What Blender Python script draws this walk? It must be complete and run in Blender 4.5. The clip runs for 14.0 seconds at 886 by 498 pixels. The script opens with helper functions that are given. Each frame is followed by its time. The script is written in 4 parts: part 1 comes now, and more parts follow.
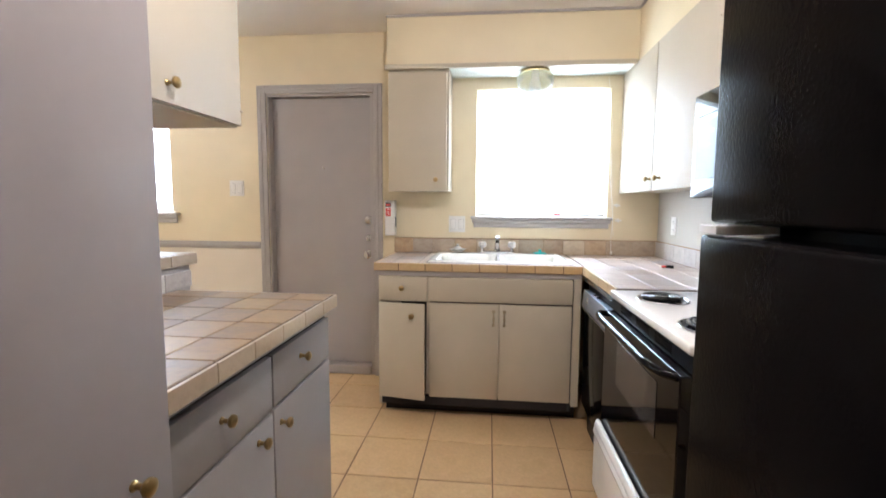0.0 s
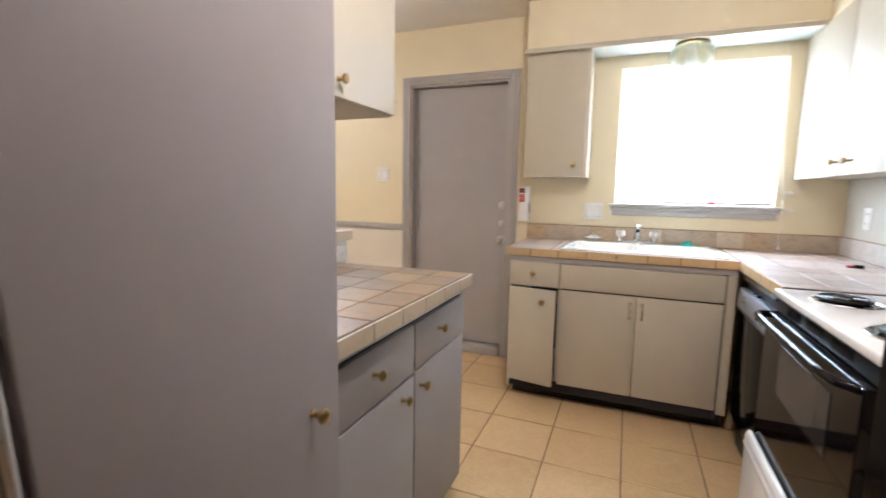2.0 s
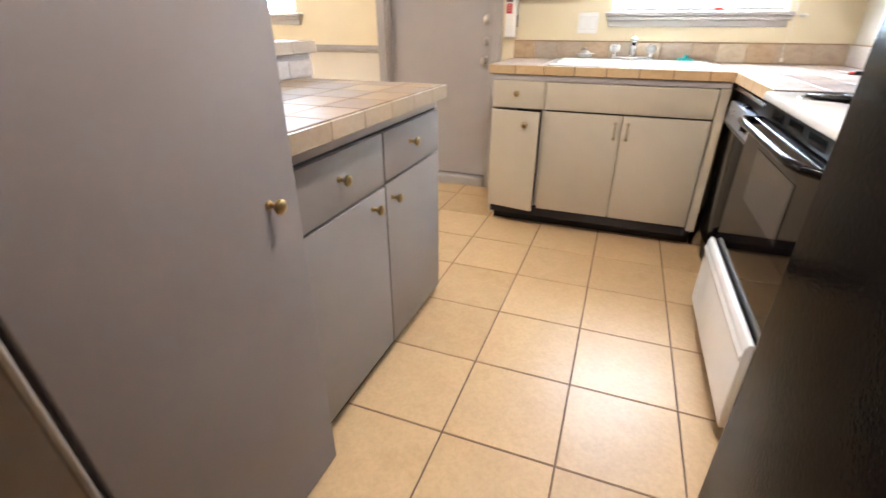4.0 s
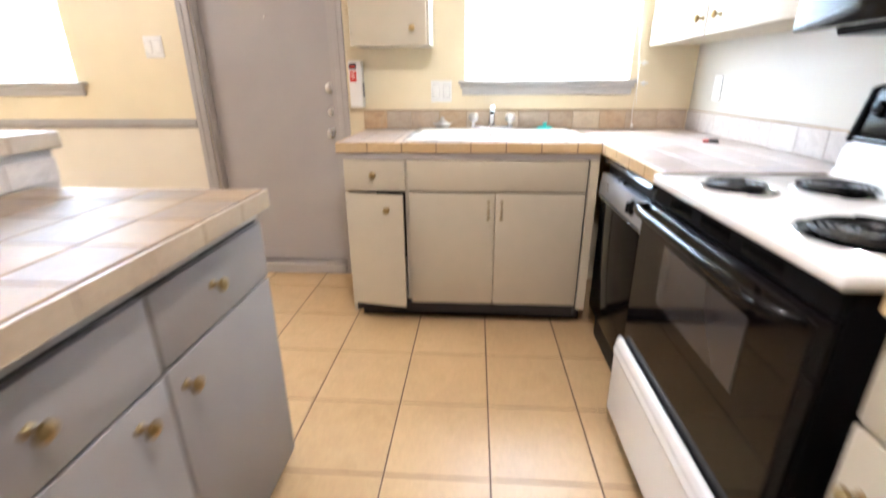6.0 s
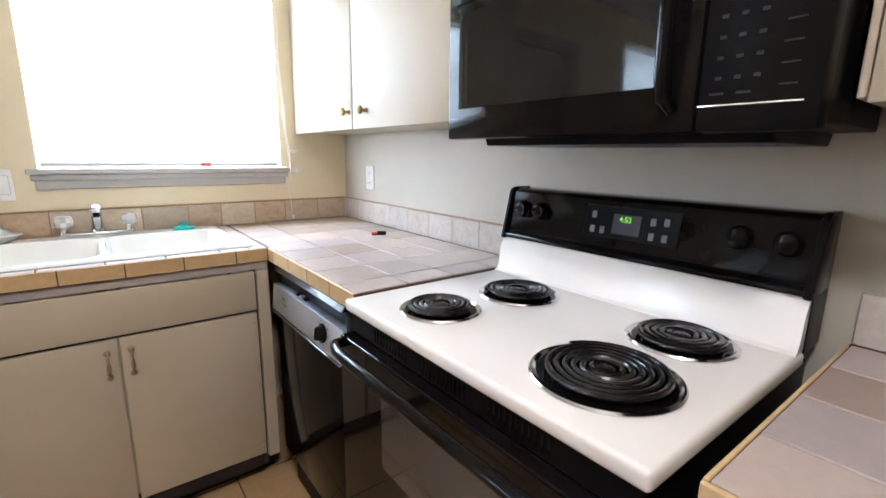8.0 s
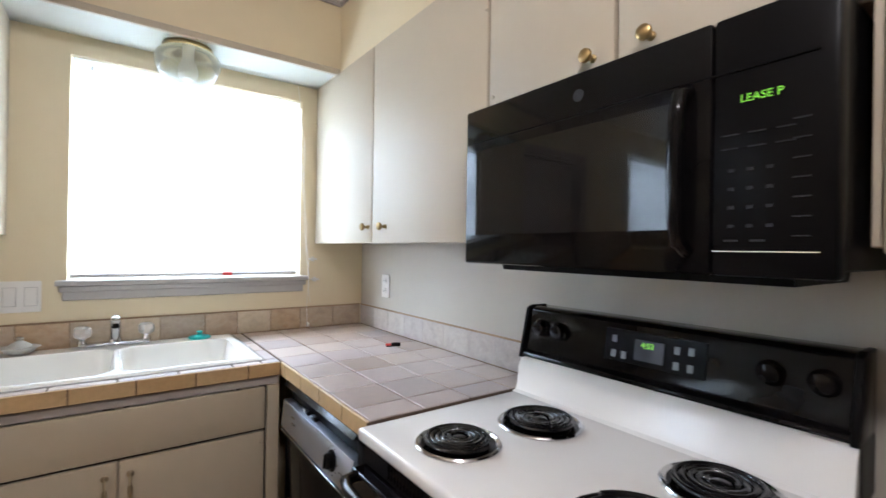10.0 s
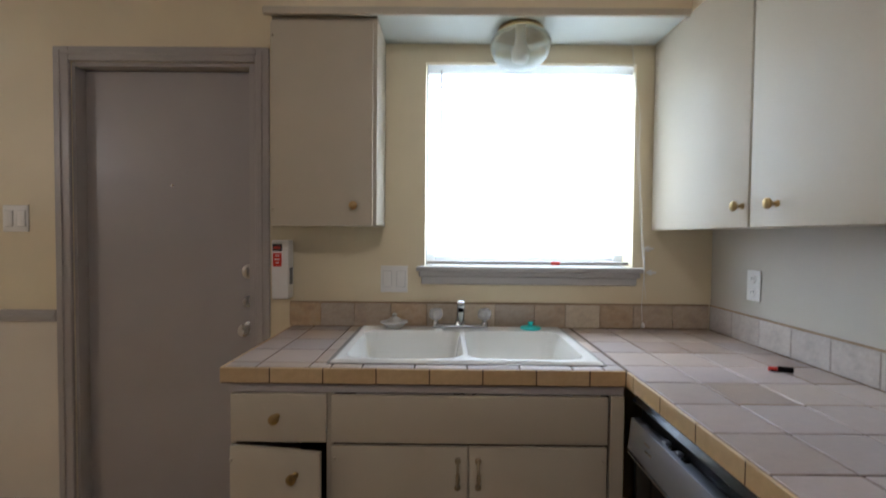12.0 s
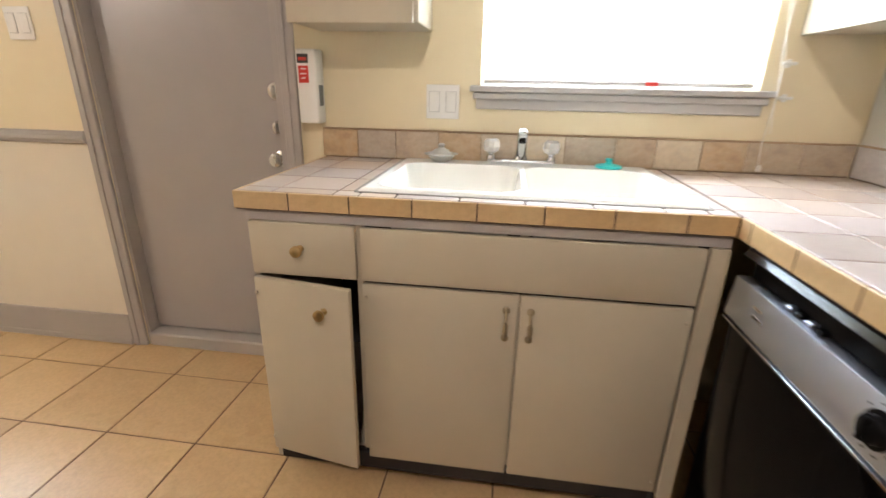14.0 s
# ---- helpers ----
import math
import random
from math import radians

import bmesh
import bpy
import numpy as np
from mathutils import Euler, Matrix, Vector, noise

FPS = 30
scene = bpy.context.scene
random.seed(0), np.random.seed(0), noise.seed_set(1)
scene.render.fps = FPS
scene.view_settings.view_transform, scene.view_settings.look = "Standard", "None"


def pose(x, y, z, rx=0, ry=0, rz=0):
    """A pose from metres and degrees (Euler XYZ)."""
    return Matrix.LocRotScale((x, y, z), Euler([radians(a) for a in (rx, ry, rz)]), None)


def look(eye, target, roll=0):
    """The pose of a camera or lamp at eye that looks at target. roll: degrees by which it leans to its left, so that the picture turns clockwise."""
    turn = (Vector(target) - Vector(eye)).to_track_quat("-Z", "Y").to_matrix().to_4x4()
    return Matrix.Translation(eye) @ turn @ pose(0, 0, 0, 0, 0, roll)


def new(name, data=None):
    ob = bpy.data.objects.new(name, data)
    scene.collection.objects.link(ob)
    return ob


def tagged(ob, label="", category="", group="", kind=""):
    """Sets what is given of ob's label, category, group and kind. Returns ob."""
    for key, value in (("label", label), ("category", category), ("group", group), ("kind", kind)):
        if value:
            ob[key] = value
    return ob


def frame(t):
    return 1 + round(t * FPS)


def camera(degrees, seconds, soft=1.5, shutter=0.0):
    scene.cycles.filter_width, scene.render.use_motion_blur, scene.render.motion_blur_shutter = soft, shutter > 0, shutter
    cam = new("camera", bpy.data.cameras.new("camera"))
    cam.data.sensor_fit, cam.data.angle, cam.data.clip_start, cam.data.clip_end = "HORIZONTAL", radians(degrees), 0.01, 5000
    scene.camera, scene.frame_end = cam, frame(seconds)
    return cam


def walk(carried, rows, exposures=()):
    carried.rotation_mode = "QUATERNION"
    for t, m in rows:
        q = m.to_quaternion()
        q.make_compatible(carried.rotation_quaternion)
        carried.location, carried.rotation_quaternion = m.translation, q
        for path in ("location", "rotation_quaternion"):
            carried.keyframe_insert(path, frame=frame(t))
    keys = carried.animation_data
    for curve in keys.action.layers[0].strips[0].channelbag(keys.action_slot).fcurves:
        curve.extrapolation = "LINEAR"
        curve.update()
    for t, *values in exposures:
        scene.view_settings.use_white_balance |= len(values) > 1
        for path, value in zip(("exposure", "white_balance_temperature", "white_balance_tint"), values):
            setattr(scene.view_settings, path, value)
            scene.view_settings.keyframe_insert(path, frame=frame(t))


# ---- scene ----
cam = camera(88.8, 14.0, shutter=0.5)
PATH = [
    (0, (-0.521, -3.207, 1.252), (-0.723, -1.227, 1.061), 0.4),
    (0.5, (-0.534, -3.221, 1.235), (-0.687, -1.247, 0.955), 0.2),
    (1, (-0.539, -3.234, 1.236), (-0.707, -1.26, 0.963), 0.6),
    (1.5, (-0.542, -3.249, 1.241), (-0.965, -1.308, 1.01), 0.5),
    (2, (-0.535, -3.259, 1.237), (-1.279, -1.42, 0.986), 1.0),
    (2.5, (-0.513, -3.271, 1.205), (-1.467, -1.574, 0.747), 3.3),
    (3, (-0.493, -3.26, 1.145), (-1.44, -1.7, 0.326), 4.0),
    (3.5, (-0.479, -3.248, 1.126), (-1.329, -1.679, 0.222), 2.5),
    (3.7, (-0.468, -3.237, 1.117), (-1.235, -1.626, 0.213), 1.4),
    (5.8, (-0.557, -2.844, 1.147), (-0.682, -1.012, 0.355), -1.4),
    (6, (-0.555, -2.694, 1.176), (-0.688, -0.824, 0.481), -0.4),
    (6.5, (-0.551, -2.459, 1.225), (-0.425, -0.523, 0.741), 0.6),
    (7, (-0.51, -2.285, 1.257), (0.204, -0.447, 0.922), -0.3),
    (7.5, (-0.479, -2.255, 1.249), (0.632, -0.64, 0.858), 0.5),
    (7.7, (-0.468, -2.266, 1.244), (0.708, -0.708, 0.811), 0.2),
    (9.8, (-0.465, -2.266, 1.32), (0.745, -0.674, 1.315), 1.0),
    (10, (-0.476, -2.255, 1.318), (0.701, -0.638, 1.322), 0.9),
    (10.5, (-0.522, -2.201, 1.323), (0.467, -0.463, 1.339), 0.3),
    (11, (-0.541, -2.112, 1.323), (0.058, -0.204, 1.323), 0.1),
    (11.5, (-0.543, -2.015, 1.33), (-0.358, -0.024, 1.361), 0.6),
    (12, (-0.53, -1.958, 1.309), (-0.54, 0.041, 1.251), 0.5),
    (12.5, (-0.517, -1.924, 1.259), (-0.605, 0.041, 0.896), 0.5),
    (13, (-0.498, -1.906, 1.202), (-0.618, -0.01, 0.575), -0.0),
    (13.5, (-0.464, -1.842, 1.194), (-0.622, 0.05, 0.564), 0.4),
    (14, (-0.512, -1.677, 1.172), (-0.765, 0.189, 0.498), 1.2),
]
# stops, kelvin and tint by which the clip's camera adapts
EXPOSURES = [(t, stops, kelvin, 12) for t, stops, kelvin in ((0, 0.05, 5650), (2, 0.1, 5700), (2.5, 0.12, 5800), (3.5, 0.66, 5850), (6, 0.65, 5700), (7.0, 0.45, 5650), (7.7, 0.1, 5700), (9.8, -0.52, 5650), (10.5, -0.75, 5700), (11, -1.0, 5750), (11.5, -1.05, 5800), (12, -1.5, 5750), (12.5, -1.62, 5750), (12.8, -1.55, 5800), (13.2, -0.75, 6050), (13.6, -0.12, 6250), (14, 0.02, 6300))]
walk(cam, [(t, look(eye, target, roll)) for t, eye, target, roll in PATH], EXPOSURES)

# plan, metres: x to the stove wall, y to the sink window, z up from the floor
W, RX, CEIL = -0.02, 0.61, 2.44          # window wall, stove wall, ceiling
CT = 0.92                                # counter top
LEFT, BACK = -4.6, -7.2                  # far walls of the dining side and behind the walk
SOF = 2.12                               # underside of the soffits

# ---- world and lights ----
world = bpy.data.worlds.new("sky")
scene.world = world
world.use_nodes = True
wn = world.node_tree.nodes
sky = wn.new("ShaderNodeTexSky")
sky.sky_type, sky.sun_disc = "NISHITA", False
sky.sun_elevation, sky.sun_rotation = radians(50), radians(150)
world.node_tree.links.new(sky.outputs[0], wn["Background"].inputs[0])
wn["Background"].inputs[1].default_value = 0.1


def lamp(name, kind, at, power, color, target=None, size=(1, 1)):
    d = bpy.data.lights.new(name, kind)
    d.energy, d.color = power, color
    ob = new(name, d)
    ob.matrix_world = look(at, target) if target else Matrix.Translation(at)
    if kind == "AREA":
        d.shape, d.size, d.size_y = "RECTANGLE", *size
    elif kind == "POINT":
        d.shadow_soft_size = size[0]
    return ob


sun = lamp("sun", "SUN", (0, 0, 8), 3.0, (1, 0.95, 0.88), (0.5 * 2, -0.87 * 2, 8 - 2.38))
sun.data.angle = radians(0.5)
WARM, DAY = (1.0, 0.91, 0.835), (0.77, 0.895, 1.0)
lamp("window_light", "AREA", (-0.17, W + 0.30, 1.62), 165, DAY, (-0.17, W, 1.62), (1.1, 1.1))
lamp("dining_window_light", "AREA", (-3.55, W + 0.30, 1.62), 260, DAY, (-3.55, W, 1.62), (1.6, 1.1))
lamp("kitchen_lamp_light", "POINT", (-0.48, -2.42, 2.26), 52, WARM, None, (0.06,))
# No dining lamp is in view; this fill brightens the dining side.
lamp("dining_lamp_light", "POINT", (-3.85, -2.05, 1.97), 40, WARM, None, (0.06,))


# ---- materials ----
def nodes(name):
    m = bpy.data.materials.new(name)
    m.use_nodes = True
    t = m.node_tree
    return m, t, t.nodes["Principled BSDF"], t.nodes, t.links


def noise_at(t, scale, detail=4.0, rough=0.55, stretch=(1, 1, 1)):
    co = t.nodes.new("ShaderNodeTexCoord")
    mp = t.nodes.new("ShaderNodeMapping")
    mp.inputs["Scale"].default_value = stretch
    n = t.nodes.new("ShaderNodeTexNoise")
    n.inputs["Scale"].default_value, n.inputs["Detail"].default_value, n.inputs["Roughness"].default_value = scale, detail, rough
    t.links.new(co.outputs["Object"], mp.inputs[0])
    t.links.new(mp.outputs[0], n.inputs["Vector"])
    return n, mp


def ramp(t, source, stops):
    r = t.nodes.new("ShaderNodeValToRGB")
    while len(r.color_ramp.elements) < len(stops):
        r.color_ramp.elements.new(0.5)
    for e, (p, c) in zip(r.color_ramp.elements, stops):
        e.position, e.color = p, (*c, 1)
    t.links.new(source, r.inputs[0])
    return r


def bump(t, source, bsdf, strength, dist=0.002):
    b = t.nodes.new("ShaderNodeBump")
    b.inputs["Strength"].default_value, b.inputs["Distance"].default_value = strength, dist
    t.links.new(source, b.inputs["Height"])
    t.links.new(b.outputs[0], bsdf.inputs["Normal"])


def painted(name, color, rough=0.45, vary=0.06, grain=160, relief=0.15, metal=0.0, spec=0.5):
    """Paint or plastic: slow stains, fine grain, slightly uneven gloss."""
    m, t, b, n, l = nodes(name)
    big, _ = noise_at(t, 2.3, 5)
    r = ramp(t, big.outputs[0], [(0.3, [c * (1 - vary) for c in color]), (0.7, [min(1, c * (1 + vary)) for c in color])])
    l.new(r.outputs[0], b.inputs["Base Color"])
    fine, _ = noise_at(t, grain, 3)
    bump(t, fine.outputs[0], b, relief, 0.001)
    mid, _ = noise_at(t, 9, 4)
    rr = t.nodes.new("ShaderNodeMapRange")
    rr.inputs["To Min"].default_value, rr.inputs["To Max"].default_value = max(0.03, rough - (0.07 if spec > 0.3 and rough > 0.1 else 0.01)), rough + (0.07 if spec > 0.3 and rough > 0.1 else 0.01)
    l.new(mid.outputs[0], rr.inputs[0])
    l.new(rr.outputs[0], b.inputs["Roughness"])
    b.inputs["Metallic"].default_value = metal
    b.inputs["Specular IOR Level"].default_value = spec
    return m


def tile_mat(name, colors, rough, scale=9, stain=0.5, relief=0.25, streak=(1, 1, 1), fine_amount=0.35):
    """Glazed or stone tile: each piece has its own tone, with mottling inside it."""
    m, t, b, n, l = nodes(name)
    info = n.new("ShaderNodeObjectInfo")
    stops = [(i / max(1, len(colors) - 1), c) for i, c in enumerate(colors)]
    base = ramp(t, info.outputs["Random"], stops)
    big, mp = noise_at(t, scale, 3.5, 0.55, streak)
    off = n.new("ShaderNodeVectorMath")
    off.operation = "SCALE"
    off.inputs[0].default_value = (37, 19, 11)
    l.new(info.outputs["Random"], off.inputs["Scale"])
    l.new(off.outputs[0], mp.inputs["Location"])
    second = ramp(t, big.outputs[0], [(0.30, colors[0]), (0.45, colors[1 % len(colors)]), (0.56, colors[len(colors) // 2]), (0.74, colors[-2])])
    mix = n.new("ShaderNodeMixRGB")
    mix.inputs[0].default_value = stain
    l.new(base.outputs[0], mix.inputs[1])
    l.new(second.outputs[0], mix.inputs[2])
    fine, _ = noise_at(t, 70, 5, 0.7)
    fr = ramp(t, fine.outputs[0], [(0.3, (1 - fine_amount,) * 3), (0.6, (1, 1, 1))])
    mul = n.new("ShaderNodeMixRGB")
    mul.blend_type = "MULTIPLY"
    mul.inputs[0].default_value = 0.6
    l.new(mix.outputs[0], mul.inputs[1])
    l.new(fr.outputs[0], mul.inputs[2])
    l.new(mul.outputs[0], b.inputs["Base Color"])
    bump(t, big.outputs[0], b, relief, 0.004)
    rr = n.new("ShaderNodeMapRange")
    rr.inputs["To Min"].default_value, rr.inputs["To Max"].default_value = rough - 0.01, rough + 0.03
    l.new(big.outputs[0], rr.inputs[0])
    l.new(rr.outputs[0], b.inputs["Roughness"])
    return m


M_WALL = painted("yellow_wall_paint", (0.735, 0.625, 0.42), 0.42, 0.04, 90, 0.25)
# Stove wall's colour is set darker and greyer to hold down its light.
M_RWALL = painted("dimmed_wall_paint", (0.50, 0.46, 0.385), 0.5, 0.04, 90, 0.3)
M_WAINSCOT = painted("cream_wainscot_paint", (0.70, 0.63, 0.52), 0.45, 0.03)
M_CEIL = painted("ceiling_paint", (0.74, 0.685, 0.62), 0.85, 0.04, 60, 0.5)
# White underside with its shade mixed into a darker colour.
M_SOFFIT_UNDER = painted("dimmed_soffit_underside", (0.56, 0.56, 0.49), 0.6, 0.03)
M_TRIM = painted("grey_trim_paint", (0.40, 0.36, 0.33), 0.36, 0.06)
M_DOOR = painted("grey_door_paint", (0.375, 0.34, 0.32), 0.32, 0.05, 60, 0.2)
M_CAB = painted("cabinet_paint", (0.495, 0.427, 0.318), 0.55, 0.05, 120, 0.2)
# Cabinet paint again, darkened and greyed for how the peninsula is lit.
M_PEN = painted("dimmed_grey_cabinet_paint", (0.250, 0.219, 0.202), 0.5, 0.05, 120, 0.2, 0, 0.2)
M_PANTRY = painted("pantry_paint", (0.245, 0.210, 0.198), 0.6, 0.06, 70, 0.25, 0, 0.15)
# One near-black colour for the toe boards and the bottom rail.
M_TOE = painted("dark_toe_and_rail", (0.030, 0.026, 0.024), 0.6, 0.2, 120, 0.2, 0, 0.12)
# Near-black for painted gap shade, the cabinet's inside, outlet slots and dark print.
M_DARK = painted("gap_shade_and_dark_parts", (0.05, 0.045, 0.04), 0.8, 0.1)
M_FLOOR = tile_mat("beige_floor_tile", [(0.54, 0.355, 0.170), (0.62, 0.42, 0.215), (0.58, 0.385, 0.195), (0.47, 0.300, 0.140)], 0.36, 8, 0.6, 0.10, (1, 1, 1), 0.22)
M_GROUT = painted("brown_grout", (0.19, 0.12, 0.07), 0.9, 0.25, 200, 0.5)
M_COUNTER = tile_mat("slate_look_counter_tile", [(0.27, 0.20, 0.165), (0.47, 0.355, 0.265), (0.34, 0.29, 0.28), (0.50, 0.40, 0.325), (0.43, 0.36, 0.345)], 0.30, 9, 0.12, 0.0, (1, 1.7, 1), 0.10)
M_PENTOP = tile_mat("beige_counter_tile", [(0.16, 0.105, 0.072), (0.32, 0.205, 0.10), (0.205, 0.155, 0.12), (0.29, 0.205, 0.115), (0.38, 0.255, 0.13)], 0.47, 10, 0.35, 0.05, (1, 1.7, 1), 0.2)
M_SPLASH = tile_mat("slate_look_splash_tile", [(0.30, 0.235, 0.19), (0.56, 0.42, 0.27), (0.33, 0.28, 0.25), (0.64, 0.54, 0.40), (0.36, 0.30, 0.26), (0.50, 0.33, 0.18), (0.44, 0.37, 0.31)], 0.34, 17, 0.30, 0.10, (1, 1, 1.4), 0.22)
# Splash tile with bluish window light in its colour; plain grey on the bar.
M_SPLASH_DAYLIT_GREY = tile_mat("daylit_grey_splash_tile", [(0.38, 0.33, 0.30), (0.52, 0.46, 0.41), (0.42, 0.38, 0.37), (0.60, 0.55, 0.50), (0.46, 0.40, 0.35), (0.50, 0.43, 0.36), (0.44, 0.40, 0.38)], 0.34, 17, 0.4, 0.10, (1, 1, 1.4), 0.25)
M_SGROUT = painted("tan_splash_grout", (0.34, 0.24, 0.15), 0.8, 0.25, 120, 0.4, 0, 0.2)
M_EDGE = tile_mat("tan_edge_tile", [(0.52, 0.34, 0.16), (0.60, 0.42, 0.22), (0.50, 0.35, 0.19)], 0.32, 14, 0.4, 0.2, (1, 1, 1), 0.2)
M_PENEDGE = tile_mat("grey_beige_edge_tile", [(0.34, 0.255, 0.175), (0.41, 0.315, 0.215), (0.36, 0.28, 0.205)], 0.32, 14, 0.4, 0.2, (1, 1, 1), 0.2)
M_CGROUT = painted("counter_grout", (0.105, 0.072, 0.052), 0.9, 0.25, 200, 0.5, 0, 0.1)
M_BLACK = painted("black_enamel", (0.004, 0.0036, 0.0036), 0.08, 0.2, 200, 0.02, 0, 0.14)
M_BLACKDOOR = painted("black_dishwasher_enamel", (0.003, 0.0025, 0.0025), 0.10, 0.2, 100, 0.0, 0, 0.07)
M_GLOSSTRIM = painted("black_gloss_trim", (0.006, 0.006, 0.007), 0.14, 0.2, 100, 0.0, 0, 0.35)
M_CAULK = painted("grey_caulk", (0.26, 0.24, 0.22), 0.6, 0.25, 60, 0.2, 0, 0.3)
M_BLACKGLASS = painted("black_glass", (0.004, 0.003, 0.003), 0.05, 0.2, 100, 0.0, 0, 0.17)
M_BLACKPL = painted("black_plastic", (0.006, 0.0055, 0.0055), 0.30, 0.2, 200, 0.08, 0, 0.04)
M_GLASSWIN = painted("dark_oven_window", (0.045, 0.038, 0.036), 0.06, 0.1, 100, 0.0, 0, 0.5)
M_MWGLASS = painted("dark_microwave_glass", (0.008, 0.0075, 0.0075), 0.05, 0.1, 100, 0.0, 0, 0.35)
M_COIL = painted("black_coil", (0.007, 0.0065, 0.0065), 0.25, 0.3, 250, 0.3)
M_MESH = painted("strainer_mesh", (0.50, 0.48, 0.44), 0.4, 0.2, 900, 0.9, 0.5)
M_NICKEL = painted("nickel", (0.66, 0.63, 0.58), 0.28, 0.1, 100, 0.05, 0.85)
M_CHROME = painted("chrome", (0.60, 0.60, 0.61), 0.13, 0.05, 100, 0.02, 1.0)
M_STEEL = painted("brushed_grey_panel", (0.50, 0.53, 0.60), 0.40, 0.08, 200, 0.1, 0.9)
M_BRASS = painted("aged_brass", (0.36, 0.25, 0.11), 0.34, 0.3, 60, 0.1, 1.0)
M_PULL = painted("worn_pull_metal", (0.42, 0.34, 0.22), 0.35, 0.4, 120, 0.2, 0.6)
M_WHITE = painted("white_enamel", (0.80, 0.765, 0.72), 0.16, 0.02, 100, 0.02)
M_SILL = painted("light_grey_sill_paint", (0.46, 0.43, 0.40), 0.38, 0.05)
M_SINK = painted("off_white_sink_enamel", (0.82, 0.80, 0.745), 0.14, 0.04, 60, 0.02)
M_PLASTIC = painted("white_plastic", (0.78, 0.75, 0.70), 0.35, 0.03)
M_RED = painted("red_plastic", (0.55, 0.035, 0.02), 0.4, 0.05)
M_TEAL = painted("teal_rubber", (0.03, 0.50, 0.48), 0.4, 0.1)
M_GREYBAR = painted("grey_bar", (0.16, 0.165, 0.17), 0.4, 0.05)
M_PRINT = painted("grey_print", (0.028, 0.028, 0.03), 0.5, 0.05, 160, 0.1, 0, 0.2)
M_SCREEN = painted("grey_screen", (0.05, 0.05, 0.055), 0.2, 0.05, 160, 0.0, 0, 0.2)
M_WIN = painted("window_frame_metal", (0.55, 0.55, 0.55), 0.4, 0.05)


def fridge_mat():
    m, t, b, n, l = nodes("textured_black_fridge")
    b.inputs["Base Color"].default_value = (0.005, 0.0042, 0.004, 1)
    b.inputs["Roughness"].default_value = 0.16
    b.inputs["Specular IOR Level"].default_value = 0.012
    v = n.new("ShaderNodeTexNoise")
    co = n.new("ShaderNodeTexCoord")
    v.inputs["Scale"].default_value, v.inputs["Detail"].default_value = 190, 2
    l.new(co.outputs["Object"], v.inputs["Vector"])
    bump(t, v.outputs[0], b, 0.35, 0.0010)
    return m


M_FRIDGE = fridge_mat()


def glow(name, color, strength):
    m, t, b, n, l = nodes(name)
    b.inputs["Base Color"].default_value = (*color, 1)
    b.inputs["Emission Color"].default_value = (*color, 1)
    b.inputs["Emission Strength"].default_value = strength
    return m


M_LED = glow("green_led", (0.22, 0.62, 0.04), 0.9)


def glass(name, color, rough, clear=1.0):
    m, t, b, n, l = nodes(name)
    b.inputs["Base Color"].default_value = (*color, 1)
    b.inputs["Roughness"].default_value = rough
    b.inputs["Transmission Weight"].default_value = clear
    co = n.new("ShaderNodeTexCoord")
    gr = n.new("ShaderNodeTexNoise")
    gr.inputs["Scale"].default_value = 60
    l.new(co.outputs["Object"], gr.inputs["Vector"])
    bump(t, gr.outputs[0], b, 0.15 if rough > 0.03 else 0.0, 0.002)
    return m


M_DOME = glass("ribbed_dome_glass", (0.95, 0.99, 0.88), 0.14, 0.76)
M_CLEAR = glass("clear_acrylic", (0.95, 0.94, 0.92), 0.08, 0.6)
M_PANE = glass("window_glass", (1, 1, 1), 0.0)


def slat_mat():
    m, t, b, n, l = nodes("white_blind_slat")
    d, tr, mix = n.new("ShaderNodeBsdfDiffuse"), n.new("ShaderNodeBsdfTranslucent"), n.new("ShaderNodeMixShader")
    big, _ = noise_at(t, 3, 3)
    r = ramp(t, big.outputs[0], [(0.3, (0.82, 0.83, 0.82)), (0.7, (0.90, 0.90, 0.89))])
    for s in (d, tr):
        l.new(r.outputs[0], s.inputs[0])
    mix.inputs[0].default_value = 0.5
    l.new(d.outputs[0], mix.inputs[1])
    l.new(tr.outputs[0], mix.inputs[2])
    l.new(mix.outputs[0], n["Material Output"].inputs[0])
    return m


M_SLAT = slat_mat()


# ---- mesh helpers: everything is drawn in world metres, then moved to its parent's base ----
def add_box(bm, x0, x1, y0, y1, z0, z1, bevel=0.0, seg=1):
    tmp = bmesh.new()
    vs = [tmp.verts.new((x, y, z)) for z in (z0, z1) for y in (y0, y1) for x in (x0, x1)]
    for f in ((0, 2, 3, 1), (4, 5, 7, 6), (0, 1, 5, 4), (2, 6, 7, 3), (0, 4, 6, 2), (1, 3, 7, 5)):
        tmp.faces.new([vs[i] for i in f])
    if bevel:
        bmesh.ops.bevel(tmp, geom=tmp.edges[:], offset=bevel, segments=seg, affect="EDGES", profile=0.5)
    merge(bm, tmp)
    return bm


def merge(bm, tmp, matrix=None):
    if matrix is not None:
        tmp.transform(matrix)
    me = bpy.data.meshes.new("tmp")
    tmp.to_mesh(me)
    tmp.free()
    bm.from_mesh(me)
    bpy.data.meshes.remove(me)


def box(x0, x1, y0, y1, z0, z1, bevel=0.0, seg=1):
    return add_box(bmesh.new(), x0, x1, y0, y1, z0, z1, bevel, seg)


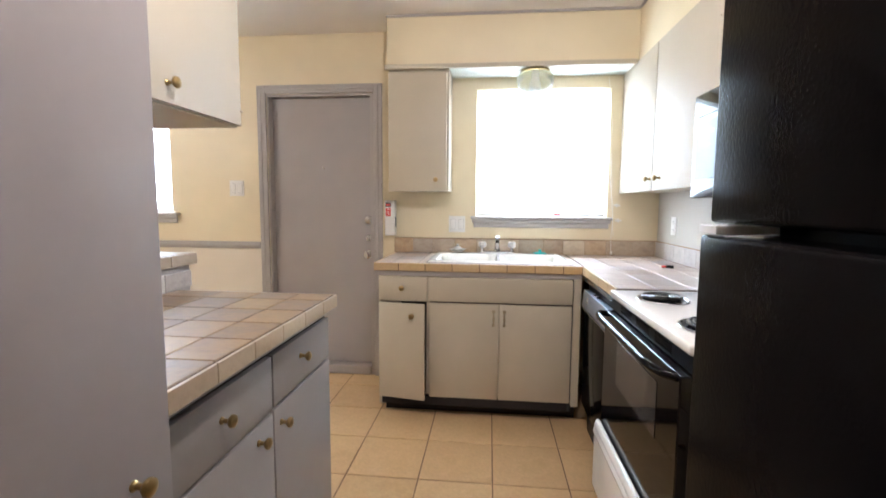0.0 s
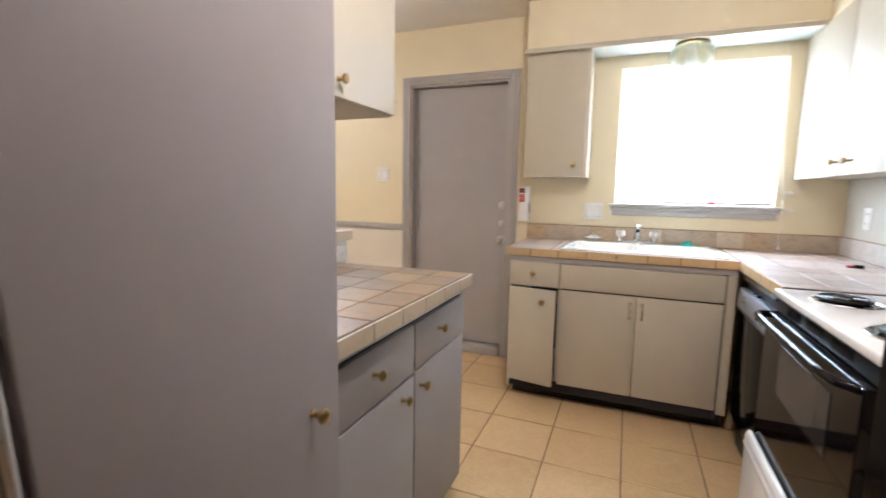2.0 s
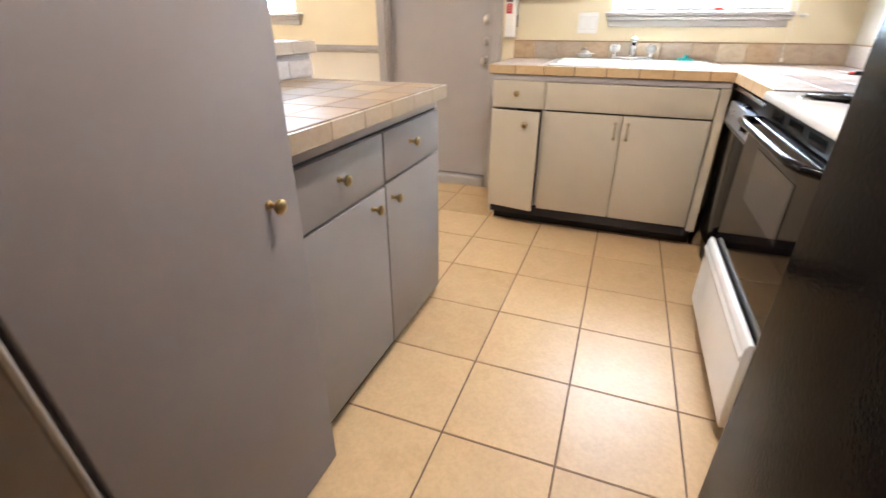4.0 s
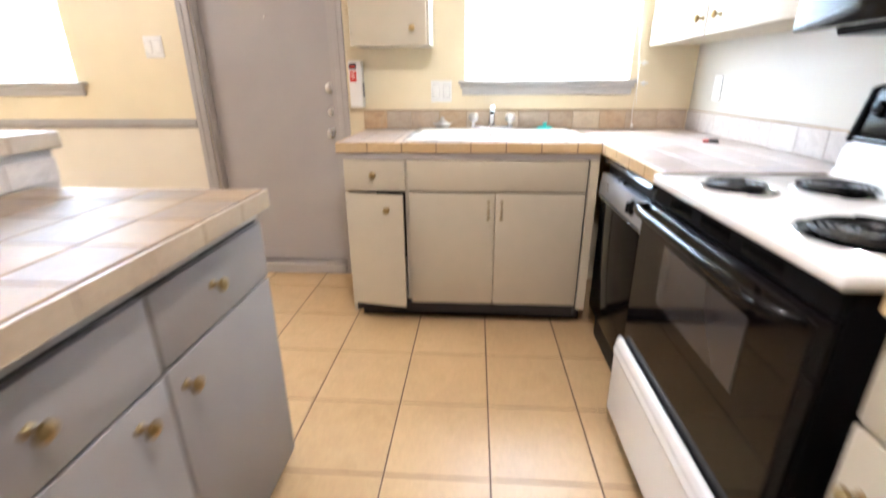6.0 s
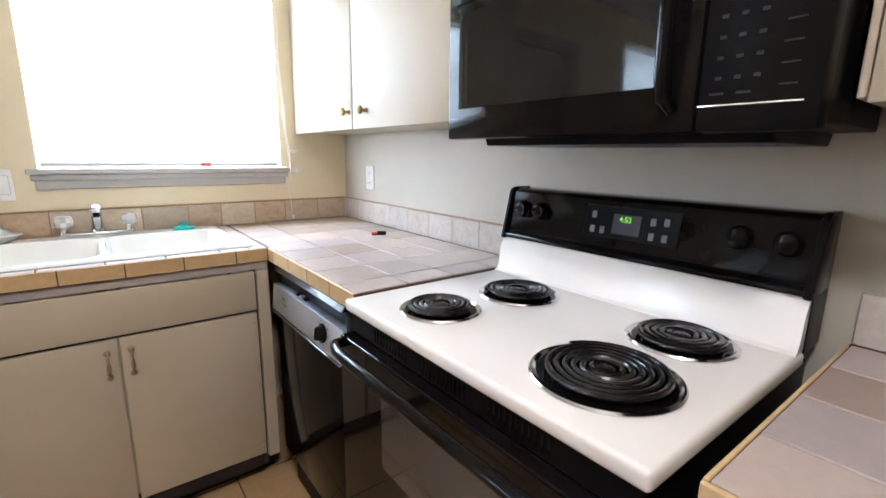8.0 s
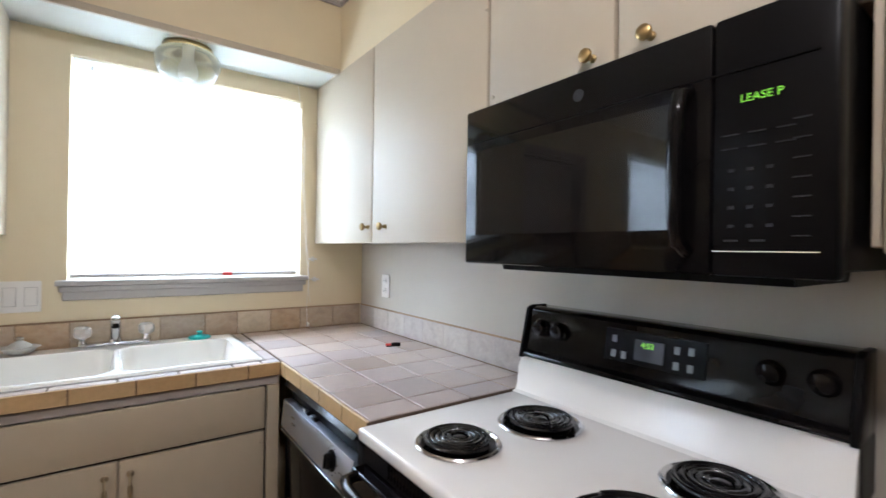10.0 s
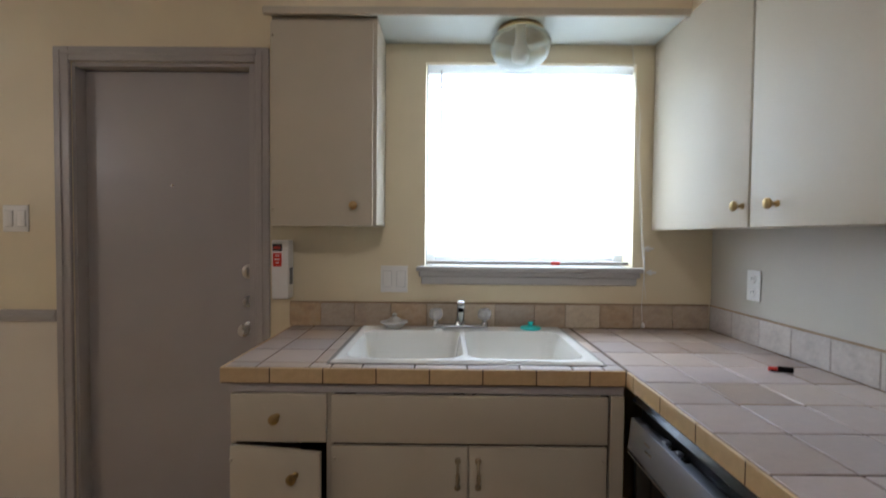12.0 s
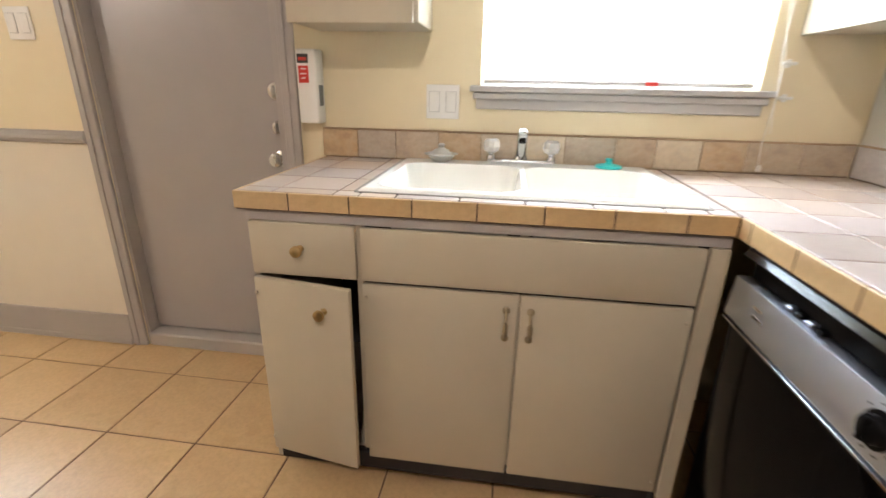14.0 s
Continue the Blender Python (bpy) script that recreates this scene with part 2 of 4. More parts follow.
def lathe(profile, at, axis="z", seg=24):
    """A turned piece from (radius, height) pairs, about an axis through at."""
    bm = bmesh.new()
    rings = []
    for r, h in profile:
        rings.append([bm.verts.new((r * math.cos(2 * math.pi * i / seg), r * math.sin(2 * math.pi * i / seg), h)) for i in range(seg)])
    for a, b in zip(rings, rings[1:]):
        for i in range(seg):
            bm.faces.new((a[i], a[(i + 1) % seg], b[(i + 1) % seg], b[i]))
    bm.faces.new(rings[0][::-1])
    bm.faces.new(rings[-1])
    turn = {"z": Matrix(), "-z": pose(0, 0, 0, 180), "-y": pose(0, 0, 0, 90), "-x": pose(0, 0, 0, 0, -90), "x": pose(0, 0, 0, 0, 90)}[axis]
    bm.transform(Matrix.Translation(at) @ turn)
    return bm


def prism(profile, y0, y1, bevel=0.003):
    bm = bmesh.new()
    n = len(profile)
    a = [bm.verts.new((x, y0, z)) for x, z in profile]
    b = [bm.verts.new((x, y1, z)) for x, z in profile]
    for i in range(n):
        bm.faces.new((a[i], a[(i + 1) % n], b[(i + 1) % n], b[i]))
    bm.faces.new(a[::-1])
    bm.faces.new(b)
    bmesh.ops.bevel(bm, geom=bm.edges[:], offset=bevel, segments=2, affect="EDGES", profile=0.5)
    return bm


def tube(points, radius, seg=10, closed=False):
    """A round bar along points."""
    bm = bmesh.new()
    pts = [Vector(p) for p in points]
    rings, n = [], len(pts)
    side = None
    for i, p in enumerate(pts):
        d = (pts[(i + 1) % n] - pts[i - 1]) if closed else (pts[min(i + 1, n - 1)] - pts[max(i - 1, 0)])
        d.normalize()
        if side is None:
            side = d.orthogonal().normalized()
        side = (side - d * side.dot(d)).normalized()
        up = d.cross(side)
        rings.append([bm.verts.new(p + radius * (math.cos(a) * side + math.sin(a) * up)) for a in (2 * math.pi * k / seg for k in range(seg))])
    for a, b in (zip(rings, rings[1:] + rings[:1]) if closed else zip(rings, rings[1:])):
        for i in range(seg):
            bm.faces.new((a[i], a[(i + 1) % seg], b[(i + 1) % seg], b[i]))
    if not closed:
        bm.faces.new(rings[0][::-1])
        bm.faces.new(rings[-1])
    return bm


def base_of(ob):
    v = Vector()
    while ob:
        v += ob.location
        ob = ob.parent
    return v


def finish(name, bm, material, smooth):
    bmesh.ops.recalc_face_normals(bm, faces=bm.faces[:])
    me = bpy.data.meshes.new(name)
    bm.to_mesh(me)
    bm.free()
    me.materials.append(material)
    if smooth:
        me.shade_smooth()
        me.set_sharp_from_angle(angle=radians(40))
    return me


def part(name, bm, material, parent, label="", smooth=False):
    bm.transform(Matrix.Translation(-base_of(parent)))
    ob = new(name, finish(name, bm, material, smooth))
    ob.parent = parent
    return tagged(ob, label)


def thing(name, at, label, category, group=""):
    ob = new(name)
    ob.location = at
    ob.empty_display_size = 0.05
    return tagged(ob, label, category, group)


def solid(name, bm, material, label="", category="", kind="", smooth=False, group=""):
    return tagged(new(name, finish(name, bm, material, smooth)), label, category, group, kind)


def structure(name, bm, material, label=""):
    return solid(name, bm, material, label, "", "structure")


def carve(x0, x1, z0, z1, holes):
    """The rectangles left of a wall after its openings (x0, x1, z0, z1), side by side in x."""
    out, x = [], x0
    for a, b, c, d in sorted(holes):
        out.append((x, a, z0, z1))
        if c > z0:
            out.append((a, b, z0, c))
        if d < z1:
            out.append((a, b, d, z1))
        x = b
    out.append((x, x1, z0, z1))
    return out


# ---- large structure ----
WIN = (-0.618, 0.272, 1.178, 2.043)          # kitchen window opening
DWIN = (-4.2, -2.888, 1.185, 2.22)           # dining window opening
DOOR = (-2.128, -1.340, 0.0, 2.035)         # back door opening
bm = bmesh.new()
for x0, x1, z0, z1 in carve(LEFT - 0.15, RX + 0.15, -0.1, CEIL + 0.1, [WIN, DWIN, DOOR]):
    add_box(bm, x0, x1, W, W + 0.16, z0, z1)
structure("wall_north", bm, M_WALL, "yellow painted wall with the sink window and the back door")
structure("wall_east", box(RX, RX + 0.15, BACK - 0.15, W, -0.1, CEIL + 0.1), M_RWALL, "painted wall behind the stove, its colour dimmed against strong light")
structure("wall_west", box(LEFT - 0.15, LEFT, BACK - 0.15, W, -0.1, CEIL + 0.1), M_WALL, "yellow painted end wall of the dining room")
# Unseen wall: its distance and grey keep bounce off the pantry side low.
structure("wall_south", box(LEFT, RX, BACK - 0.15, BACK, -0.1, CEIL + 0.1), M_TRIM, "unseen plain grey wall closing the room, set far back to dim its bounce")
structure("ceiling", box(LEFT, RX, BACK, W, CEIL, CEIL + 0.1), M_CEIL, "flat off-white ceiling")
structure("wainscot", box(LEFT, -2.195, W - 0.006, W, 0.0, 0.93), M_WAINSCOT, "cream painted lower wall below the chair rail")
structure("chair_rail", add_box(box(LEFT, -2.195, W - 0.020, W - 0.0061, 0.926, 0.977, 0.004), LEFT, -2.195, W - 0.028, W - 0.0205, 0.94, 0.962, 0.003), M_TRIM, "grey painted chair rail")
structure("baseboard_north", add_box(box(LEFT, -2.195, W - 0.018, W - 0.0061, 0.0, 0.15, 0.003), LEFT, -2.195, W - 0.026, W - 0.0185, 0.0, 0.03, 0.004), M_TRIM, "grey painted baseboard")
# soffits over the sink and over the stove wall
bm = box(-1.185, RX, -0.285, W, SOF + 0.004, CEIL)
add_box(bm, 0.358, RX, -3.6, -0.2851, SOF + 0.004, CEIL)
structure("soffit", bm, M_WALL, "yellow painted soffit above the cabinets")
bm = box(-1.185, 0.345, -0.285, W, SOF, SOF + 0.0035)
structure("soffit_underside", bm, M_SOFFIT_UNDER, "white underside of the soffit, its shade put into a darker colour")
bm = box(-1.20, 0.352, -0.302, -0.2855, SOF - 0.012, SOF + 0.016, 0.003)
structure("soffit_trim", bm, M_CAB, "painted strip along the bottom of the soffit")
bm = box(-1.19, 0.352, -0.297, -0.2855, CEIL - 0.016, CEIL, 0.003)
add_box(bm, 0.346, 0.3575, -3.6, -0.298, CEIL - 0.016, CEIL, 0.003)
structure("crown_trim", bm, M_TRIM, "thin grey strip where the soffit meets the ceiling")

# ---- back door ----
D0, D1, DH = DOOR[0], DOOR[1], DOOR[3]
bm = bmesh.new()
for a, b in ((D0 - 0.066, D0), (D1, D1 + 0.060)):
    add_box(bm, a, b, W - 0.018, W, 0.0, DH + 0.060, 0.003)
    add_box(bm, a + 0.010, a + 0.034, W - 0.024, W - 0.0185, 0.0, DH + 0.045, 0.003)
add_box(bm, D0 + 0.0005, D1 - 0.0005, W - 0.018, W, DH, DH + 0.060, 0.003)
add_box(bm, D0 - 0.030, D1 + 0.008, W - 0.024, W - 0.0185, DH + 0.024, DH + 0.044, 0.003)
# jambs and stop inside the opening
for a, b, c, d in ((D0 + 0.0005, D0 + 0.014, 0.0, DH - 0.001), (D1 - 0.030, D1 - 0.0005, 0.0, DH - 0.001), (D0 + 0.0145, D1 - 0.0305, DH - 0.016, DH - 0.001)):
    add_box(bm, a, b, W + 0.001, W + 0.155, c, d)
structure("door_trim", bm, M_TRIM, "grey painted door casing and jambs")
structure("door_threshold", box(D0 + 0.0145, D1 - 0.0305, W - 0.012, W + 0.15, 0.0, 0.065, 0.006), M_TRIM, "grey painted wooden threshold")
# Added panel outdoors, out of view: stops daylight leaking round the door.
structure("outside_wall", box(-2.3, -1.1, W + 0.3, W + 0.35, -0.1, 2.5), M_DARK, "unseen dark panel added behind the back door against daylight")
door = thing("door_1", (-1.73, W + 0.08, 0.046), "closed grey painted flat back door with three nickel locks", "door")
tagged(door, kind="structure")
part("slab", box(D0 + 0.017, D1 - 0.033, W + 0.055, W + 0.10, 0.072, DH - 0.019, 0.003), M_DOOR, door)
part("door_knob", lathe([(0.031, 0), (0.031, 0.006), (0.013, 0.012), (0.011, 0.032), (0.022, 0.040), (0.028, 0.052), (0.024, 0.064), (0.010, 0.068)], (-1.396, W + 0.055, 0.892), "-y"), M_NICKEL, door, "polished nickel door knob", True)
for z, r in ((1.145, 0.031), (1.012, 0.026)):
    lock = part("deadbolt", lathe([(r, 0), (r, 0.012), (r * 0.75, 0.020), (r * 0.62, 0.022)], (-1.394, W + 0.055, z), "-y"), M_NICKEL, door, "round nickel deadbolt rose", True)
    part("thumb_turn", box(-1.400, -1.388, W + 0.012, W + 0.033, z - 0.020, z + 0.020, 0.003, 2), M_NICKEL, lock, "nickel thumb turn", True)
part("peephole", lathe([(0.007, 0), (0.007, 0.003), (0.004, 0.004)], (-1.735, W + 0.055, 1.52), "-y", 12), M_NICKEL, door, "small brass peephole")


# ---- windows ----
def window(name, opening, sill_over, label):
    x0, x1, z0, z1 = opening
    win = tagged(thing(name, ((x0 + x1) / 2, W, z0), label, "window"), kind="structure")
    yb = W + 0.11
    bm = bmesh.new()
    for a, b, c, d in ((x0, x0 + 0.04, z0, z1), (x1 - 0.04, x1, z0, z1), (x0 + 0.0405, x1 - 0.0405, z0, z0 + 0.04), (x0 + 0.0405, x1 - 0.0405, z1 - 0.04, z1), (x0 + 0.0405, x1 - 0.0405, (z0 + z1) / 2 - 0.018, (z0 + z1) / 2 + 0.018)):
        add_box(bm, a, b, yb, yb + 0.035, c, d, 0.003)
    part("window_frame", bm, M_WIN, win, "grey aluminium window frame")
    for c, d in ((z0 + 0.041, (z0 + z1) / 2 - 0.019), ((z0 + z1) / 2 + 0.019, z1 - 0.041)):
        pane = part("pane", box(x0 + 0.041, x1 - 0.041, yb + 0.015, yb + 0.019, c, d), M_PANE, win, "clear glass pane")
        pane.visible_shadow = False
    part("window_sill", box(x0 - sill_over, x1 + sill_over, W - 0.045, W + 0.10, z0 - 0.018, z0 + 0.002, 0.004, 2), M_SILL, win, "grey painted wooden sill")
    part("apron", add_box(box(x0 - sill_over + 0.02, x1 + sill_over - 0.02, W - 0.016, W - 0.0005, z0 - 0.075, z0 - 0.0185, 0.003), x0 - sill_over + 0.01, x1 + sill_over - 0.01, W - 0.030, W - 0.0165, z0 - 0.042, z0 - 0.0185, 0.004), M_SILL, win, "grey moulded apron under the sill")
    return win


def blind(opening, label, wand=True):
    x0, x1, z0, z1 = opening
    x0, x1 = x0 + 0.006, x1 - 0.006
    bl = thing("window_blind", ((x0 + x1) / 2, W + 0.03, z0), label, "window blind")
    part("head_rail", box(x0, x1, W + 0.012, W + 0.045, z1 - 0.038, z1 - 0.004, 0.003), M_SLAT, bl, "white metal head rail")
    count = int((z1 - z0 - 0.075) / 0.0208)
    tilt = radians(64)
    for i in range(count):
        zc = z1 - 0.052 - i * 0.0208
        bm = bmesh.new()
        pts = []
        for s in (-1, -0.33, 0.33, 1):
            u, bow = s * 0.0125, 0.0018 * (1 - s * s)
            pts.append((W + 0.028 + u * math.cos(tilt) - bow * math.sin(tilt), zc + u * math.sin(tilt) + bow * math.cos(tilt)))
        n = 6
        rows = [[bm.verts.new((x0 + 0.004 + (x1 - x0 - 0.008) * k / n, y, z + 0.0012 * math.sin(k * 2.1 + i * 1.3))) for y, z in pts] for k in range(n + 1)]
        for a, b in zip(rows, rows[1:]):
            for j in range(3):
                bm.faces.new((a[j], a[j + 1], b[j + 1], b[j]))
        part("slat", bm, M_SLAT, bl, "", True)
    # White rail in the grey sill paint: its shade against the window is painted.
    part("bottom_rail", box(x0 + 0.004, x1 - 0.004, W + 0.016, W + 0.042, z0 + 0.010, z0 + 0.024, 0.004, 2), M_SILL, bl, "bottom rail of the blind, its backlit shade painted in as grey")
    for x in (x0 + 0.16, (x0 + x1) / 2, x1 - 0.16):
        part("ladder_cord", tube([(x, W + 0.0135, z0 + 0.02), (x, W + 0.0135, z1 - 0.03)], 0.0009, 5), M_PLASTIC, bl, "thin white ladder cord")
    if wand:
        part("tilt_wand", tube([(x0 + 0.06, W + 0.006, z1 - 0.03), (x0 + 0.062, W + 0.002, z0 + 0.13)], 0.0035, 8), M_CLEAR, bl, "clear plastic tilt wand", True)
        pts = [(x1 - 0.02 + 0.05 * min(1, max(0, (2.0 - z) / 0.8)) + 0.004 * math.sin(z * 23), W - 0.002 - 0.049 * min(1, max(0, (1.98 - z) * 2)), z) for z in np.linspace(z1 - 0.03, z0 - 0.225, 16)]
        part("lift_cord", tube(pts, 0.0013, 6), M_PLASTIC, bl, "hanging white lift cord", True)
        pts = [(p[0] + 0.012 * math.sin(i * 0.5), p[1] - 0.004, p[2] + 0.10) for i, p in enumerate(pts)]
        part("lift_cord", tube(pts, 0.0013, 6), M_PLASTIC, bl, "hanging white lift cord", True)
        part("tassel", lathe([(0.002, 0.022), (0.007, 0.016), (0.008, 0.0)], (x1 + 0.032, W - 0.055, z0 - 0.245), "z", 10), M_PLASTIC, bl, "white plastic cord tassel", True)
    return bl


window("window_1", WIN, 0.033, "aluminium window over the sink with a grey sill")
blind(WIN, "closed white mini blind glowing with daylight over the sink")
window("window_2", DWIN, 0.06, "aluminium dining window with a grey sill")
blind(DWIN, "closed white mini blind in the dining window", False)
pull = solid("red_clip", box(-0.075, -0.035, W + 0.010, W + 0.0155, 1.187, 1.202, 0.002), M_RED, "small red plastic clip on the blind's bottom rail", "clip")


# ---- cabinets ----
KNOB = [(0.009, 0), (0.009, 0.003), (0.0055, 0.006), (0.005, 0.016), (0.012, 0.021), (0.0155, 0.026), (0.0145, 0.032), (0.008, 0.036), (0.002, 0.037)]
# a front is flat on the plane x = face or y = face; facing is the way it looks


def front(kind, parent, facing, face, a0, a1, z0, z1, knobs=(), material=None, thick=0.018, hinge=()):
    """A flat drawer or door front, with its knobs at (along, height)."""
    mat = material or M_CAB
    g = 0.0020
    dims = {"-y": (a0 + g, a1 - g, face, face + thick), "x": (face - thick, face, a0 + g, a1 - g), "-x": (face, face + thick, a0 + g, a1 - g)}[facing]
    f = part(kind, box(*dims, z0, z1, 0.003, 2), mat, parent, "", True)
    for a, z in knobs:
        at = {"-y": (a, face, z), "x": (face, a, z), "-x": (face, a, z)}[facing]
        part("knob", lathe(KNOB, at, facing, 20), M_BRASS, f, "round aged brass knob", True)
    for a, z in hinge:
        at = {"-y": (a, face, z), "x": (face, a, z), "-x": (face, a, z)}[facing]
        part("hinge", lathe([(0.004, 0), (0.005, 0.004), (0.003, 0.007)], at, facing, 10), M_CAB, f, "small painted hinge pin", True)
    return f


# sink base
F = -0.650
sink_cab = thing("sink_base_cabinet", (-0.6, -0.35, 0), "grey-beige painted sink base cabinet with one drawer and three doors", "cabinet")
part("side_panel", box(-1.162, -1.145, F + 0.0365, W - 0.001, 0.055, 0.872), M_CAB, sink_cab)
part("bottom_shelf", box(-1.1445, -0.0005, F + 0.0365, W - 0.002, 0.13, 0.14), M_CAB, sink_cab)
bm = bmesh.new()
for a, b, c, d in ((-1.162, -1.145, 0.07, 0.872), (-0.878, -0.858, 0.1405, 0.872), (-0.467, -0.447, 0.1405, 0.872)):
    add_box(bm, a, b, F + 0.0185, F + 0.036, c, d, 0.0015)
add_box(bm, -1.1445, -0.0585, F + 0.0185, F + 0.036, 0.842, 0.872)
add_box(bm, -1.1445, -0.8785, F + 0.0185, F + 0.036, 0.692, 0.706)
part("face_frame", bm, M_CAB, sink_cab)
part("end_stile", box(-0.0430, -0.003, F - 0.0005, F + 0.036, 0.108, 0.843, 0.002), M_CAB, sink_cab)
# Dark filler paints in the shade of the gap beside the stile.
part("stile_gap", box(-0.0600, -0.0432, F + 0.0185, F + 0.036, 0.07, 0.841), M_DARK, sink_cab, "dark filler for the shade in the gap beside the end stile")
# Darker strip stands in for the shadow line below the counter edge.
part("shadow_gap_strip", box(-1.165, -0.002, F + 0.010, F + 0.018, 0.845, 0.8725), M_TRIM, sink_cab, "darker grey strip for the shadow under the sink counter edge")
# Another dark filler, for the shade below the false front.
part("rail_gap", box(-0.8575, -0.0605, F + 0.0185, F + 0.036, 0.688, 0.702), M_DARK, sink_cab, "dark filler for the shade in the gap under the false front")
part("back_panel", box(-1.14, 0.0, -0.06, -0.05, 0.141, 0.70), M_DARK, sink_cab, "dark inside of the cabinet")
part("bottom_rail", box(-1.1445, -0.0585, F + 0.012, F + 0.030, 0.072, 0.1295, 0.002), M_TOE, sink_cab, "dark bottom rail under the doors")
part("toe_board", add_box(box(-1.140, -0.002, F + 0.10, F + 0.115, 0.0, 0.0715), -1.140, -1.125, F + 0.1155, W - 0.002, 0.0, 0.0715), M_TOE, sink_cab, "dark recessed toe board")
front("drawer", sink_cab, "-y", F, -1.158, -0.872, 0.700, 0.842, [(-1.019, 0.777)])
front("false_front", sink_cab, "-y", F, -0.862, -0.048, 0.699, 0.840)
for a, b, hx in ((-0.862, -0.458, -0.850), (-0.456, -0.049, -0.062)):
    d = front("cabinet_door", sink_cab, "-y", F, a, b, 0.127, 0.690, hinge=[(hx, 0.655), (hx, 0.165)])
    x = -0.488 if a < -0.5 else -0.428
    bm = lathe([(0.0095, 0), (0.0095, 0.004), (0.004, 0.007)], (x, F, 0.650), "-y", 14)
    merge(bm, lathe([(0.0095, 0), (0.0095, 0.004), (0.004, 0.007)], (x, F, 0.572), "-y", 14))
    arc = [(x, F - 0.004 - 0.022 * math.sin(math.pi * s), 0.648 - 0.074 * s) for s in np.linspace(0, 1, 11)]
    merge(bm, tube(arc, 0.0038, 8))
    merge(bm, lathe([(0.004, -0.016), (0.0065, -0.008), (0.0065, 0.008), (0.004, 0.016)], (x, F - 0.026, 0.611), "z", 12))
    part("pull", bm, M_PULL, d, "worn brass bow pull", True)
# the narrow door stands slightly ajar, hung on its far edge
cup = front("cabinet_door", sink_cab, "-y", F, -1.158, -0.874, 0.118, 0.688, [(-0.948, 0.62)], hinge=[(-1.150, 0.645), (-1.150, 0.165)])
swing = Matrix.Translation(Vector((-1.158, F + 0.018, 0)) - base_of(sink_cab)) @ pose(0, 0, 0, 0, 0, -9) @ Matrix.Translation(base_of(sink_cab) - Vector((-1.158, F + 0.018, 0)))
for o in (cup, *cup.children):
    o.data.transform(swing)
tagged(cup, "narrow cabinet door standing ajar")

# peninsula
P = -1.125
pen = thing("peninsula_cabinet", (-1.4, -2.0, 0), "grey painted peninsula base cabinet with two drawers and two doors, dimmed for its light", "cabinet")
bm = box(-1.70, P - 0.0185, -2.503, -1.562, 0.10, 0.872, 0.002)
part("body", bm, M_PEN, pen)
# Thin dark sheet stands in for shadow in the gaps between the fronts.
part("gap_backing", box(P - 0.0184, P - 0.0181, -2.503, -1.563, 0.101, 0.834), M_DARK, pen, "dark sheet painting shadow into the gaps between doors and drawers")
# Grey strip for the peninsula counter's shadow line.
part("shadow_gap_strip", box(P - 0.018, P - 0.010, -2.503, -1.565, 0.835, 0.8725), M_TRIM, pen, "grey strip for the shadow under the peninsula counter edge")
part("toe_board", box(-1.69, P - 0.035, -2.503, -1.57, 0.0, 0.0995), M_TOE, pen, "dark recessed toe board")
front("drawer", pen, "x", P, -2.500, -2.022, 0.668, 0.826, [(-2.268, 0.757)], M_PEN)
front("drawer", pen, "x", P, -2.018, -1.566, 0.672, 0.826, [(-1.830, 0.763)], M_PEN)
front("cabinet_door", pen, "x", P, -2.500, -2.022, 0.062, 0.660, [(-2.108, 0.616)], M_PEN)
front("cabinet_door", pen, "x", P, -2.018, -1.566, 0.055, 0.664, [(-1.976, 0.611)], M_PEN)

upper = thing("upper_cabinet", (-1.55, -2.05, 1.51), "painted upper cabinet hanging over the peninsula", "cabinet", "upper cabinets")
part("body", box(-1.72, -1.3985, -2.503, -1.682, 1.516, CEIL - 0.001, 0.002), M_CAB, upper)
front("cabinet_door", upper, "x", -1.38, -2.501, -1.684, 1.521, 2.40, [(-2.049, 1.573)], hinge=[(-1.69, 1.57)])

# pantry
pantry = thing("pantry_cabinet", (-1.4, -2.8, 0), "tall grey painted pantry cabinet with a flat door", "cabinet")
part("body", box(-2.04, -1.0935, -3.030, -2.505, 0.0, CEIL - 0.001, 0.003), M_PANTRY, pantry)
# Near-black strip paints the shade of the narrow gap by the door.
part("groove", box(-1.0932, -1.088, -3.0205, -3.0155, 0.0, CEIL - 0.002), M_DARK, pantry, "dark strip for the shade in the gap beside the door")
front("cabinet_door", pantry, "x", -1.075, -3.0125, -2.494, 0.012, 2.30, [(-2.583, 0.806)], M_PANTRY)
part("edge_bead", box(-1.0932, -1.074, -3.0275, -3.0215, 0.0, CEIL - 0.002, 0.0025, 2), M_TRIM, pantry, "narrow painted bead beside the door", True)
part("shoe_mould", tube([(-2.03, -3.095, 0.012), (-1.10, -2.985, 0.012)], 0.011, 8), M_PANTRY, pantry, "rounded painted moulding along the floor", True)
structure("floor_strip", box(-2.6, -1.50, -3.190, -3.150, 0.0005, 0.020, 0.006, 2), M_PLASTIC, "white strip lying on the floor along the pantry side")

# the near edge of the pantry leans a little
for ob in (pantry, *pantry.children):
    if ob.data:
        for v in ob.data.vertices:
            w = v.co + base_of(ob)
            if w.y < -2.9 and w.x > -1.3:
                v.co.y -= 0.058 * (w.z - 0.80)
            elif w.y < -2.9:
                v.co.y -= 0.06

# upper cabinets at the window and the stove wall
ul = thing("upper_cabinet", (-0.98, -0.15, 1.35), "narrow painted upper cabinet beside the sink window", "cabinet", "upper cabinets")
part("body", box(-1.18, -0.788, -0.262, W - 0.001, 1.346, SOF - 0.001, 0.002), M_CAB, ul)
